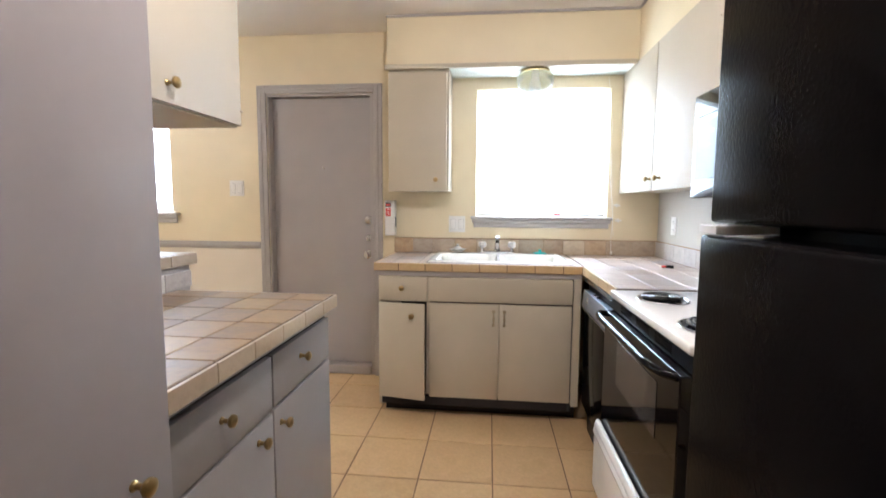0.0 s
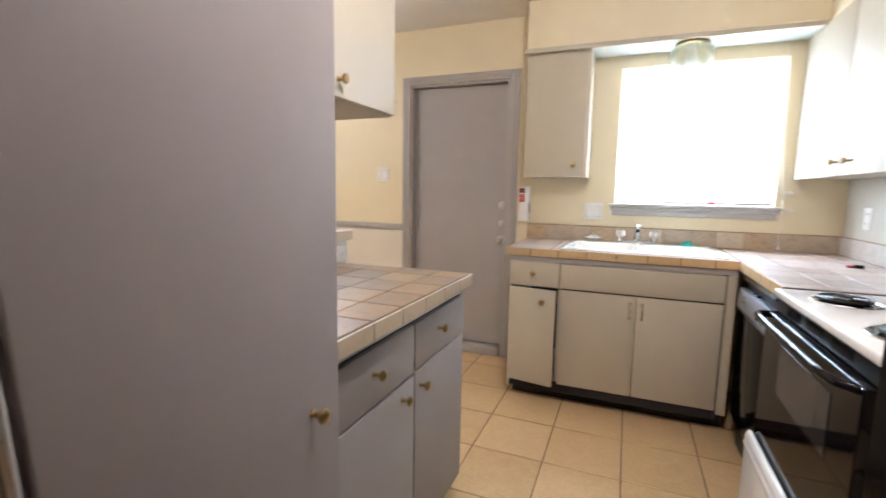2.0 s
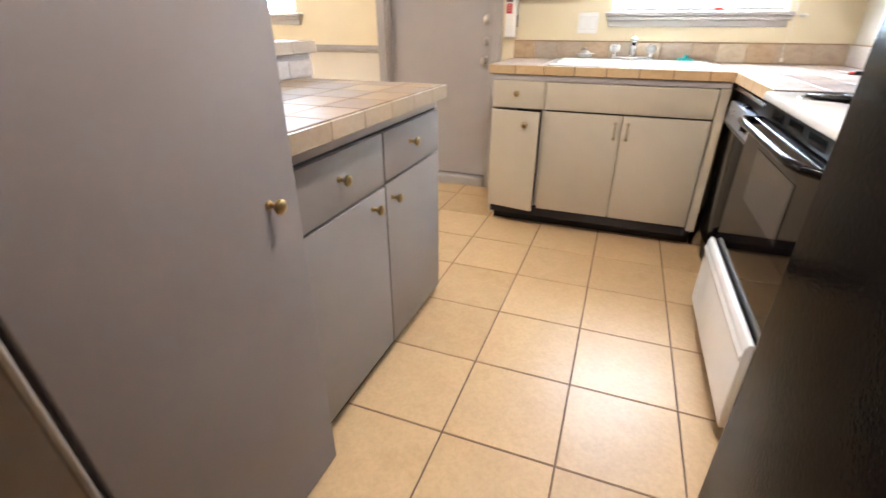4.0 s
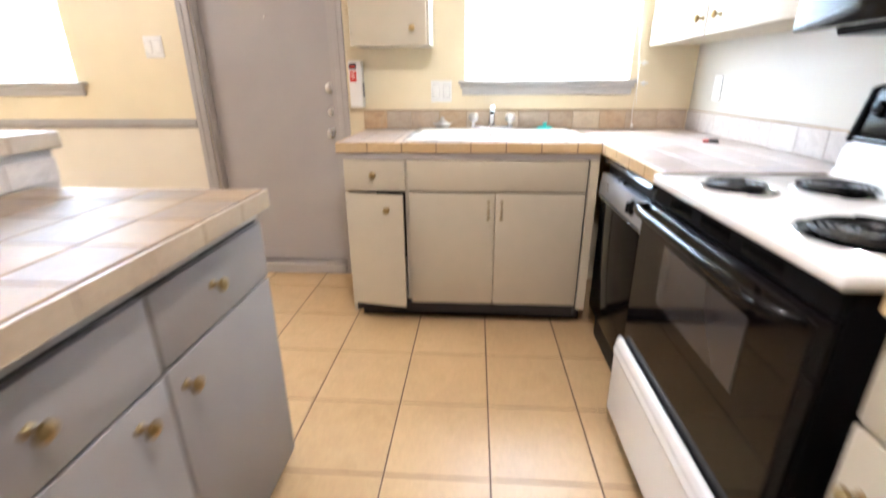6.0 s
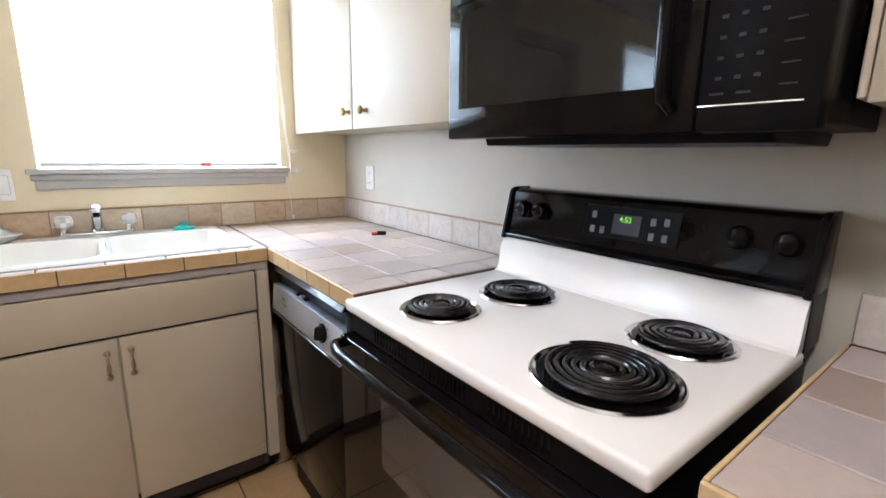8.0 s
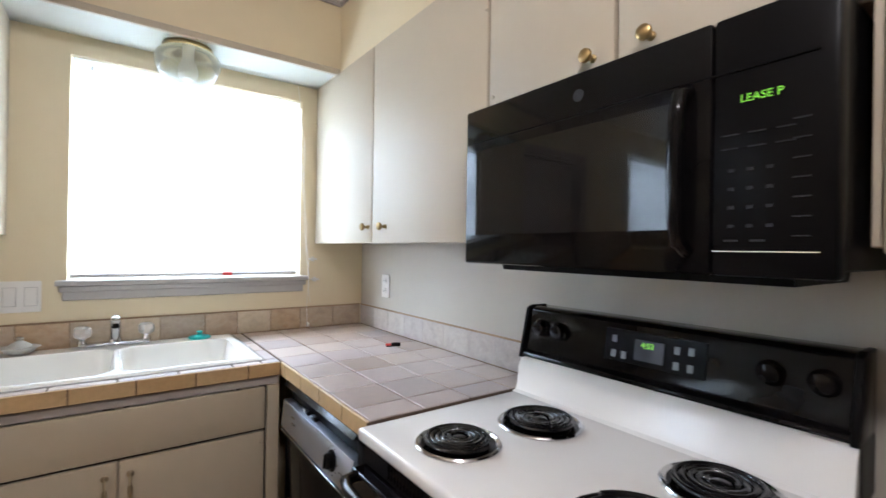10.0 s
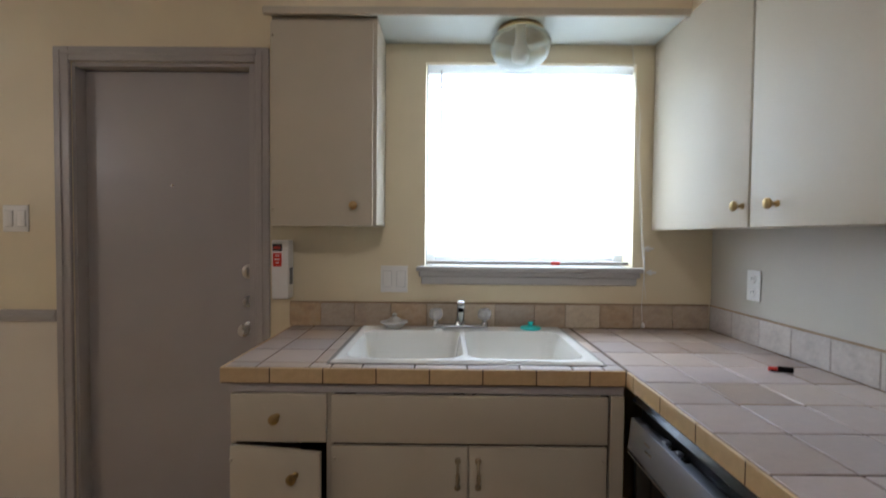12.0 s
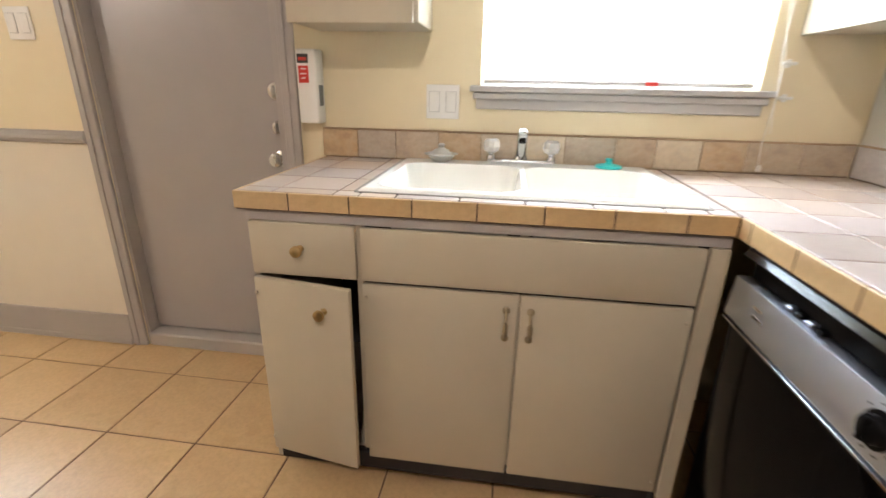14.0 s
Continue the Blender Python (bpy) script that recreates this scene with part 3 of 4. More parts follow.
front("cabinet_door", ul, "-y", -0.280, -1.182, -0.800, 1.342, 2.092, [(-0.868, 1.418)], hinge=[(-1.172, 1.40), (-1.172, 2.04)])
ur = thing("upper_cabinet", (0.48, -0.66, 1.35), "pair of flat painted upper cabinet doors above the corner counter", "cabinet", "upper cabinets")
part("body", box(0.3635, RX - 0.001, -1.322, W - 0.001, 1.345, SOF + 0.003, 0.002), M_CAB, ur)
front("cabinet_door", ur, "-x", 0.345, -0.643, W - 0.006, 1.340, 2.118, [(-0.617, 1.404)])
front("cabinet_door", ur, "-x", 0.345, -1.322, -0.647, 1.340, 2.118, [(-0.758, 1.402)], hinge=[(-1.316, 1.42), (-1.316, 1.98)])
um = thing("upper_cabinet", (0.48, -1.72, 1.70), "short painted cabinet with two doors above the microwave", "cabinet", "upper cabinets")
part("body", box(0.3635, RX - 0.001, -2.098, -1.3225, 1.672, SOF + 0.003, 0.002), M_CAB, um)
front("cabinet_door", um, "-x", 0.345, -1.712, -1.328, 1.675, 2.118, [(-1.660, 1.730)], hinge=[(-1.348, 1.73)])
front("cabinet_door", um, "-x", 0.345, -2.098, -1.717, 1.675, 2.118, [(-1.790, 1.730)])
ux = thing("upper_cabinet", (0.48, -2.3, 1.32), "painted upper cabinet between the microwave and the refrigerator", "cabinet", "upper cabinets")
part("body", box(0.3635, RX - 0.001, -2.52, -2.0985, 1.330, SOF + 0.003, 0.002), M_CAB, ux)
front("cabinet_door", ux, "-x", 0.345, -2.515, -2.112, 1.322, 2.118, [(-2.165, 1.384)])

# base cabinet between the stove and the refrigerator
nb = thing("base_cabinet", (0.3, -2.3, 0), "narrow painted base cabinet beside the stove", "cabinet")
part("body", box(0.0385, RX - 0.001, -2.50, -2.103, 0.10, 0.872, 0.002), M_CAB, nb)
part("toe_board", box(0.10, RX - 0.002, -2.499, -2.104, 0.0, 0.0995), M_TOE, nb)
front("drawer", nb, "-x", 0.02, -2.497, -2.106, 0.700, 0.842, [(-2.30, 0.77)])
front("cabinet_door", nb, "-x", 0.02, -2.497, -2.106, 0.125, 0.690, [(-2.16, 0.60)])

# ---- counters: a grout bed with single tiles on it ----
TILES = []        # built last: (parent, name, x0, x1, y0, y1, z0, z1, material)


def cut(x0, x1, y0, y1, hole):
    """A rectangle less a hole, as rectangles."""
    hx0, hx1, hy0, hy1 = hole
    if x1 <= hx0 or x0 >= hx1 or y1 <= hy0 or y0 >= hy1:
        return [(x0, x1, y0, y1)]
    out = []
    if x0 < hx0:
        out.append((x0, hx0, y0, y1))
    if x1 > hx1:
        out.append((hx1, x1, y0, y1))
    a, b = max(x0, hx0), min(x1, hx1)
    if y0 < hy0:
        out.append((a, b, y0, hy0))
    if y1 > hy1:
        out.append((a, b, hy1, y1))
    return out


def lay(parent, x0, x1, y0, y1, z, px, py, ox, oy, material, hole=None, name="tile", joint=0.004, lift=0.003):
    """Square tiles over a rectangle, cut at its rim and round a hole."""
    i = math.floor((x0 - ox) / px)
    while ox + i * px < x1:
        j = math.floor((y0 - oy) / py)
        while oy + j * py < y1:
            r = (max(x0, ox + i * px), min(x1, ox + (i + 1) * px), max(y0, oy + j * py), min(y1, oy + (j + 1) * py))
            for a, b, c, d in (cut(*r, hole) if hole else [r]):
                if b - a > 0.016 and d - c > 0.016:
                    TILES.append((parent, name, a + joint / 2, b - joint / 2, c + joint / 2, d - joint / 2, z - lift - 0.004, z, material))
            j += 1
        i += 1


def edge_run(parent, axis, fixed, a0, a1, z0, z1, pitch, start, material, out):
    """Edge tiles along a counter's front: fixed plane, thickness out."""
    i = math.floor((a0 - start) / pitch)
    while start + i * pitch < a1:
        a, b = max(a0, start + i * pitch) + 0.001, min(a1, start + (i + 1) * pitch) - 0.001
        if b - a > 0.006:
            lo, hi = min(fixed, fixed + out), max(fixed, fixed + out)
            if axis == "x":
                TILES.append((parent, "edge_tile", a, b, lo, hi, z0, z1, material))
            else:
                TILES.append((parent, "edge_tile", lo, hi, a, b, z0, z1, material))
        i += 1


SINK = (-0.866, -0.058, -0.592, -0.064)
PT = 0.152
counter = thing("tiled_counter", (-0.3, -0.35, 0.875), "corner counter covered in slate-look tiles with a tan tile edge", "counter")
bm = bmesh.new()
for a, b, c, d in ((-1.181, SINK[0] + 0.02, -0.6495, W - 0.001), (SINK[0] + 0.0205, SINK[1] - 0.0205, -0.6495, SINK[2] + 0.02), (SINK[0] + 0.0205, SINK[1] - 0.0205, SINK[3] - 0.02, W - 0.001), (SINK[1] - 0.02, RX - 0.001, -0.6495, W - 0.001), (0.0005, RX - 0.001, -1.316, -0.650)):
    add_box(bm, a, b, c, d, 0.873, CT - 0.003)
part("grout_bed", bm, M_CGROUT, counter, "brown grout between the tiles")
lay(counter, -1.180, 0.003, -0.644, W - 0.014, CT, 0.156, 0.157, -0.930, -0.591, M_COUNTER, SINK, joint=0.0055)
lay(counter, 0.003, RX - 0.014, -0.591, W - 0.014, CT, 0.152, 0.157, 0.160, -0.591, M_COUNTER, joint=0.0055)
lay(counter, 0.008, RX - 0.014, -1.314, -0.591, CT, 0.152, 0.157, 0.160, -0.591, M_COUNTER, joint=0.0055)
edge_run(counter, "x", -0.650, -1.188, 0.0, 0.874, CT - 0.001, 0.156, -1.041, M_EDGE, 0.008)
edge_run(counter, "y", 0.0, -1.314, -0.650, 0.874, CT - 0.001, 0.158, -1.014, M_EDGE, 0.008)
edge_run(counter, "y", -1.188, -0.641, W - 0.014, 0.874, CT - 0.001, 0.152, -0.650, M_EDGE, 0.006)
splash = thing("backsplash", (-0.3, W, CT), "low backsplash of slate-look tiles behind the sink and counter", "backsplash")
bm = box(-1.190, RX - 0.0135, W - 0.006, W - 0.0005, CT - 0.02, 1.021)
add_box(bm, RX - 0.006, RX - 0.0005, -1.345, W - 0.0065, CT - 0.02, 1.021)
add_box(bm, -1.192, RX - 0.014, W - 0.0125, W - 0.0065, 1.0185, 1.0255, 0.002)
add_box(bm, RX - 0.0125, RX - 0.0065, -1.340, W - 0.0135, 1.0185, 1.0255, 0.002)
part("grout_bed", bm, M_SGROUT, splash, "tan grout between and above the tiles")
edge = -1.196
widths = [0.136, 0.143, 0.157, 0.153, 0.142, 0.150, 0.168, 0.132, 0.147, 0.142, 0.169, 0.155]
for w in widths:
    b = min(edge + w, RX - 0.0135)
    if b - edge > 0.03:
        TILES.append((splash, "splash_tile", edge + 0.0015, b - 0.0015, W - 0.013, W - 0.0055, CT + 0.001, 1.018, M_SPLASH))
    edge += w
edge_run(splash, "y", RX - 0.013, -1.340, W - 0.0135, CT + 0.001, 1.018, 0.152, W - 0.0135, M_SPLASH_DAYLIT_GREY, 0.0075)

nc = thing("tiled_counter", (0.3, -2.3, 0.875), "short tiled counter between the stove and the refrigerator", "counter")
part("grout_bed", box(0.008, RX - 0.001, -2.50, -2.108, 0.873, CT - 0.003), M_CGROUT, nc)
lay(nc, 0.008, RX - 0.014, -2.50, -2.110, CT, PT, PT, -0.003, -2.110, M_COUNTER)
edge_run(nc, "y", 0.0, -2.50, -2.104, 0.874, CT - 0.001, 0.152, -2.104, M_EDGE, 0.008)
edge_run(nc, "x", -2.104, 0.0085, RX - 0.02, 0.874, CT - 0.001, 0.152, 0.0085, M_EDGE, -0.006)
edge_run(splash, "y", RX - 0.013, -2.50, -2.110, CT + 0.001, 1.018, 0.152, -2.110, M_SPLASH_DAYLIT_GREY, 0.0075)

pc = thing("tiled_counter", (-1.4, -2.0, 0.875), "peninsula counter covered in beige and grey stone-look tiles", "counter")
part("grout_bed", box(-1.718, -1.0915, -2.4925, -1.5955, 0.873, CT - 0.003), M_CGROUT, pc)
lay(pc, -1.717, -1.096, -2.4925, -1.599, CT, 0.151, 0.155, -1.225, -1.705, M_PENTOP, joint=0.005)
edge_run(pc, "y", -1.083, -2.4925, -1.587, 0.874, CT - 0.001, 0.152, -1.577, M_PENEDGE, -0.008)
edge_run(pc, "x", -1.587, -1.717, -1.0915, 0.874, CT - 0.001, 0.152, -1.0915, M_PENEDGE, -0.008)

bar = thing("breakfast_bar", (-1.9, -2.0, 0), "raised tiled breakfast bar on a low grey wall behind the peninsula", "counter")
part("half_wall", box(-1.83, -1.728, -2.503, -1.50, 0.0, 1.010, 0.002), M_TRIM, bar)
part("grout_bed", box(-2.03, -1.715, -2.503, -1.488, 1.011, 1.052), M_CGROUT, bar)
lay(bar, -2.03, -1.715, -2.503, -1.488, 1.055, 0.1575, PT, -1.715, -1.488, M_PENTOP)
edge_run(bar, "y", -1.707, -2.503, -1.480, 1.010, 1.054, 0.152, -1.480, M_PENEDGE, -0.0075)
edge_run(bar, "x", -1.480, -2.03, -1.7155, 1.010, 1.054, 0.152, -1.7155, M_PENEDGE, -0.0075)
edge_run(bar, "y", -1.7275, -2.503, -1.5, CT + 0.001, 0.985, 0.152, -1.5, M_SPLASH_DAYLIT_GREY, 0.0065)


# ---- sink ----
sink = thing("kitchen_sink", (-0.465, -0.34, CT), "off-white enamelled double-bowl sink set into the tiled counter", "sink")


def sink_mesh():
    bm = bmesh.new()
    x0, x1, y0, y1 = SINK
    x0, x1, y0, y1 = x0 - 0.012, x1 + 0.012, y0 - 0.006, y1 + 0.006
    nx, ny = 112, 72
    bowls = ((-0.838, -0.474), (-0.452, -0.092))

    def depth(x, y):
        low = 0.0
        for a, b in bowls:
            dx = min(x - a, b - x)
            dy = min(y + 0.570, -0.168 - y)
            # rounded corner distance
            if dx < 0.06 and dy < 0.06:
                d = 0.06 - math.hypot(0.06 - dx, 0.06 - dy)
            else:
                d = min(dx, dy)
            if d > 0:
                s = min(1.0, d / 0.045)
                low = max(low, 0.165 * (1 - (1 - s) ** 2.2))
        return low
    grid = []
    for j in range(ny + 1):
        y = y0 + (y1 - y0) * j / ny
        row = []
        for i in range(nx + 1):
            x = x0 + (x1 - x0) * i / nx
            rim = min(x - x0, x1 - x, y - y0, y1 - y)
            z = CT + 0.011 - 0.009 * max(0.0, 1 - rim / 0.012) ** 2
            row.append(bm.verts.new((x, y, z - depth(x, y))))
        grid.append(row)
    for a, b in zip(grid, grid[1:]):
        for i in range(nx):
            bm.faces.new((a[i], a[i + 1], b[i + 1], b[i]))
    border = [grid[0][i] for i in range(nx + 1)] + [grid[j][nx] for j in range(1, ny + 1)] + [grid[ny][i] for i in range(nx - 1, -1, -1)] + [grid[j][0] for j in range(ny - 1, 0, -1)]
    low = [bm.verts.new((v.co.x, v.co.y, CT - 0.004)) for v in border]
    for i in range(len(border)):
        k = (i + 1) % len(border)
        bm.faces.new((border[i], border[k], low[k], low[i]))
    return bm


bm = bmesh.new()
for a, b, c, d in ((SINK[0] - 0.019, SINK[1] + 0.019, SINK[2] - 0.014, SINK[2] - 0.004), (SINK[0] - 0.023, SINK[0] - 0.009, SINK[2] - 0.0035, SINK[3] + 0.009), (SINK[1] + 0.009, SINK[1] + 0.023, SINK[2] - 0.0035, SINK[3] + 0.009)):
    add_box(bm, a, b, c, d, CT - 0.003, CT + 0.0025, 0.001)
part("caulk", bm, M_CAULK, sink, "thin grey caulk line round the sink")
part("basin", sink_mesh(), M_SINK, sink, "", True)
for x in (-0.665, -0.268):
    part("drain", lathe([(0.045, 0), (0.045, 0.003), (0.036, 0.004), (0.030, 0.001)], (x, -0.38, CT - 0.1535), "z", 24), M_CHROME, sink, "round steel drain", True)
faucet = thing("faucet", (-0.466, -0.105, CT + 0.011), "chrome centre-set faucet with two clear acrylic handles", "faucet")
bm = box(-0.580, -0.352, -0.128, -0.080, CT + 0.011, CT + 0.026, 0.006, 3)
part("base_plate", bm, M_CHROME, faucet, "", True)
FXC = -0.466
part("spout_foot", lathe([(0.024, 0), (0.024, 0.006), (0.020, 0.014), (0.019, 0.026)], (FXC, -0.104, CT + 0.025), "z", 24), M_CHROME, faucet, "", True)
lean = Matrix.Translation((FXC, -0.108, CT + 0.040)) @ pose(0, 0, 0, 38)
bm = lathe([(0.0175, 0), (0.0175, 0.03), (0.0165, 0.07), (0.0160, 0.100), (0.0145, 0.106), (0.004, 0.108)], (0, 0, 0), "z", 26)
bm.transform(lean)
part("spout", bm, M_CHROME, faucet, "thick leaning chrome spout", True)
bm = lathe([(0.0105, 0), (0.0105, 0.013), (0.0085, 0.015), (0.0075, 0.006)], (0, 0, 0), "-z", 20)
bm.transform(lean @ Matrix.Translation((0, -0.010, 0.086)) @ pose(0, 0, 0, -60))
part("aerator", bm, M_BLACKPL, faucet, "dark aerator at the spout's end", True)
for x in (-0.566, -0.366):
    part("stem", lathe([(0.016, 0), (0.014, 0.012), (0.008, 0.018), (0.008, 0.026)], (x, -0.104, CT + 0.024), "z", 16), M_CHROME, faucet, "", True)
    part("handle", lathe([(0.012, 0), (0.025, 0.008), (0.029, 0.022), (0.026, 0.040), (0.016, 0.048), (0.004, 0.049)], (x, -0.104, CT + 0.044), "z", 10), M_CLEAR, faucet, "clear faceted acrylic handle")
strainer = thing("sink_strainer", (-0.735, -0.145, CT + 0.011), "steel mesh sink strainer lying on the sink rim", "strainer")
part("bowl", lathe([(0.013, 0.0), (0.030, 0.005), (0.042, 0.016), (0.046, 0.024), (0.057, 0.026), (0.057, 0.028), (0.044, 0.029)], (-0.735, -0.125, CT + 0.0105), "z", 28), M_MESH, strainer, "", True)
part("peg", lathe([(0.034, 0.0), (0.026, 0.010), (0.014, 0.016), (0.009, 0.020), (0.012, 0.028), (0.005, 0.033)], (-0.735, -0.125, CT + 0.0398), "z", 16), M_MESH, strainer, "", True)
stopper = thing("sink_stopper", (-0.178, -0.115, CT + 0.011), "teal rubber sink stopper on the sink rim", "stopper")
part("disc", lathe([(0.040, 0.0), (0.043, 0.004), (0.040, 0.009), (0.020, 0.013)], (-0.178, -0.112, CT + 0.0105), "z", 28), M_TEAL, stopper, "", True)
part("grip", lathe([(0.012, 0), (0.009, 0.008), (0.013, 0.014), (0.010, 0.019)], (-0.178, -0.112, CT + 0.0225), "z", 18), M_TEAL, stopper, "", True)

# ---- dishwasher ----
dw = thing("dishwasher", (0.3, -0.97, 0), "black built-in dishwasher with a grey control panel", "dishwasher")
DY0, DY1 = -1.238, -0.625
part("body", box(0.050, RX - 0.03, -1.300, -0.692, 0.05, 0.868), M_BLACKPL, dw)
part("top_trim", prism([(0.000, 0.850), (0.018, 0.872), (0.0495, 0.872), (0.0495, 0.850)], DY0 - 0.004, -0.690, 0.0015), M_GLOSSTRIM, dw, "sloping glossy black strip under the counter")
part("door_panel", box(0.008, 0.0495, DY0, DY1 - 0.065, 0.155, 0.694, 0.005, 2), M_BLACKDOOR, dw, "glossy black door", True)
part("panel_lip", prism([(-0.006, 0.697), (-0.008, 0.703), (0.0495, 0.703), (0.0495, 0.697)], DY0, DY1 - 0.060, 0.001), M_CHROME, dw, "thin bright strip along the panel's lower edge")
part("kick_plate", box(0.045, 0.0495, -1.296, -0.692, 0.0, 0.145, 0.002), M_BLACKPL, dw)
part("side_filler", box(0.012, 0.0495, -1.305, DY0 - 0.003, 0.02, 0.846, 0.004, 2), M_BLACKPL, dw, "black filler strip beside the stove", True)
PB, PTOP = (-0.005, 0.707), (0.004, 0.798)
part("control_panel", prism([PB, PTOP, (0.0495, 0.798), (0.0495, 0.707)], DY0, DY1 - 0.055, 0.0025), M_STEEL, dw, "brushed grey control panel", True)
part("latch_recess", box(0.030, 0.0495, DY0, -0.690, 0.7995, 0.849), M_BLACKPL, dw)


def on_panel(y, s, lift=0.0):
    """A point on the dishwasher's sloping panel at the height share s."""
    return PB[0] + (PTOP[0] - PB[0]) * s - lift, y, PB[1] + (PTOP[1] - PB[1]) * s


SLOPE = Matrix.Rotation(math.atan2(PTOP[0] - PB[0], PTOP[1] - PB[1]), 4, "Y")


def on_slope(bm, y, s, lift=0.0):
    """Turns a piece made round the origin, facing -x, onto the panel."""
    bm.transform(Matrix.Translation(on_panel(y, s, lift)) @ SLOPE)
    return bm


dial = part("dial", on_slope(lathe([(0.028, 0), (0.028, 0.003), (0.021, 0.005), (0.020, 0.015), (0.016, 0.017)], (0, 0, 0), "-x", 28), -1.115, 0.52), M_BLACKPL, dw, "round black program dial", True)
part("dial_grip", on_slope(box(-0.024, -0.0165, -0.004, 0.004, -0.018, 0.018, 0.002), -1.115, 0.52), M_BLACKPL, dial)
for k in range(9):
    a = radians(40 + 35 * k)
    part("dial_mark", on_slope(box(-0.0008, 0.0002, 0.036 * math.cos(a) - 0.003, 0.036 * math.cos(a) + 0.003, 0.036 * math.sin(a) - 0.0011, 0.036 * math.sin(a) + 0.0011), -1.115, 0.52), M_PRINT, dw, "small dark dial mark")
for s_, y, w in ((0.66, -0.790, 0.030), (0.46, -0.800, 0.038)):
    part("print_bar", on_slope(box(-0.0008, 0.0002, -w / 2, w / 2, -0.003, 0.003), y, s_), M_CHROME, dw, "bright bar of small print")
part("print_bar", on_slope(box(-0.0008, 0.0002, -0.020, 0.020, -0.0012, 0.0012), -1.185, 0.40), M_PRINT, dw, "fine dark line of small print")
for i in range(4):
    part("latch_button", box(0.014, 0.029, -0.860 - 0.030 * i, -0.842 - 0.030 * i, 0.7995, 0.808, 0.002), M_BLACKPL if i % 2 else M_STEEL, dw, "small latch button on the panel's top edge")

# ---- stove ----
S0, S1 = -2.068, -1.318
SX = -0.026
stove = thing("electric_stove", (0.25, -1.7, 0), "electric coil stove with a white cooktop and a black door", "stove")
part("side_body", box(0.0, 0.56, S0 + 0.008, S1 - 0.008, 0.06, 0.884, 0.003), M_BLACKPL, stove)
part("cooktop", box(SX, 0.505, S0, S1, 0.885, 0.915, 0.009, 3), M_WHITE, stove, "white enamelled cooktop", True)
bm = bmesh.new()
pts = [(0.458, 0.9155), (0.470, 0.921), (0.476, 0.935), (0.482, 0.985), (0.496, 1.013), (0.56, 1.013), (0.56, 0.9155)]
for y in (S0 + 0.004, S1 - 0.004):
    for x, z in pts:
        bm.verts.new((x, y, z))
bm.verts.ensure_lookup_table()
n = len(pts)
for i in range(n):
    bm.faces.new((bm.verts[i], bm.verts[(i + 1) % n], bm.verts[n + (i + 1) % n], bm.verts[n + i]))
bm.faces.new([bm.verts[i] for i in range(n)])
bm.faces.new([bm.verts[n + i] for i in reversed(range(n))])
part("riser", bm, M_WHITE, stove, "white enamelled riser behind the burners", True)


part("control_back", prism([(0.487, 1.014), (0.487, 1.026), (0.500, 1.034), (0.520, 1.150), (0.535, 1.158), (0.59, 1.158), (0.59, 1.014)], S0 + 0.001, S1 - 0.001, 0.005), M_BLACK, stove, "glossy black control panel at the back", True)
for y in (S0 + 0.002, S1 - 0.014):
    part("end_cap", prism([(0.482, 1.012), (0.514, 1.152), (0.532, 1.1605), (0.59, 1.1605), (0.59, 0.91), (0.50, 0.91), (0.50, 1.01)], y, y + 0.012, 0.002), M_BLACKPL, stove, "black plastic end cap", True)


def on_back(s):
    """A point on the sloped control panel at the height share s."""
    return 0.500 + 0.020 * s, 1.034 + 0.116 * s


def back_plate(y0, y1, s0, s1, lift):
    (xa, za), (xb, zb) = on_back(s0), on_back(s1)
    return prism([(xa - lift, za), (xb - lift, zb), (xb + 0.001, zb), (xa + 0.001, za)], y0, y1, 0.0006)


part("display_panel", back_plate(-1.825, -1.590, 0.22, 0.86, 0.003), M_BLACKPL, stove, "black touch panel")
part("display", back_plate(-1.738, -1.668, 0.32, 0.72, 0.005), M_SCREEN, stove, "grey display window")
for y, s in ((-1.615, 0.66), (-1.615, 0.36), (-1.642, 0.36), (-1.765, 0.64), (-1.795, 0.66), (-1.765, 0.36), (-1.795, 0.36)):
    part("touch_button", back_plate(y - 0.006, y + 0.006, s - 0.07, s + 0.07, 0.0045), M_GREYBAR, stove, "small grey button")
for y in (-1.384, -1.448, -1.938, -2.016):
    x, z = on_back(0.58)
    part("burner_knob", lathe([(0.024, 0), (0.024, 0.004), (0.020, 0.008), (0.018, 0.020), (0.012, 0.022)], (x - 0.002, y, z), "-x", 24), M_BLACK, stove, "round black burner knob", True)


def text(name, body, at, size, rot, material, parent, label=""):
    c = bpy.data.curves.new(name, "FONT")
    c.body, c.size, c.extrude, c.align_x, c.align_y = body, size, 0.0003, "CENTER", "CENTER"
    tmp = bpy.data.objects.new("tmp", c)
    scene.collection.objects.link(tmp)
    me = bpy.data.meshes.new_from_object(tmp.evaluated_get(bpy.context.evaluated_depsgraph_get()))
    bpy.data.objects.remove(tmp)
    bm = bmesh.new()
    bm.from_mesh(me)
    bm.transform(Matrix.Translation(at) @ rot)
    return part(name, bm, material, parent, label)


FACE_WEST = pose(0, 0, 0, 90, 0, -90)
x, z = on_back(0.62)
text("clock_digits", "4:52", (x - 0.0065, -1.700, z), 0.018, FACE_WEST, M_LED, stove, "green lit clock digits")


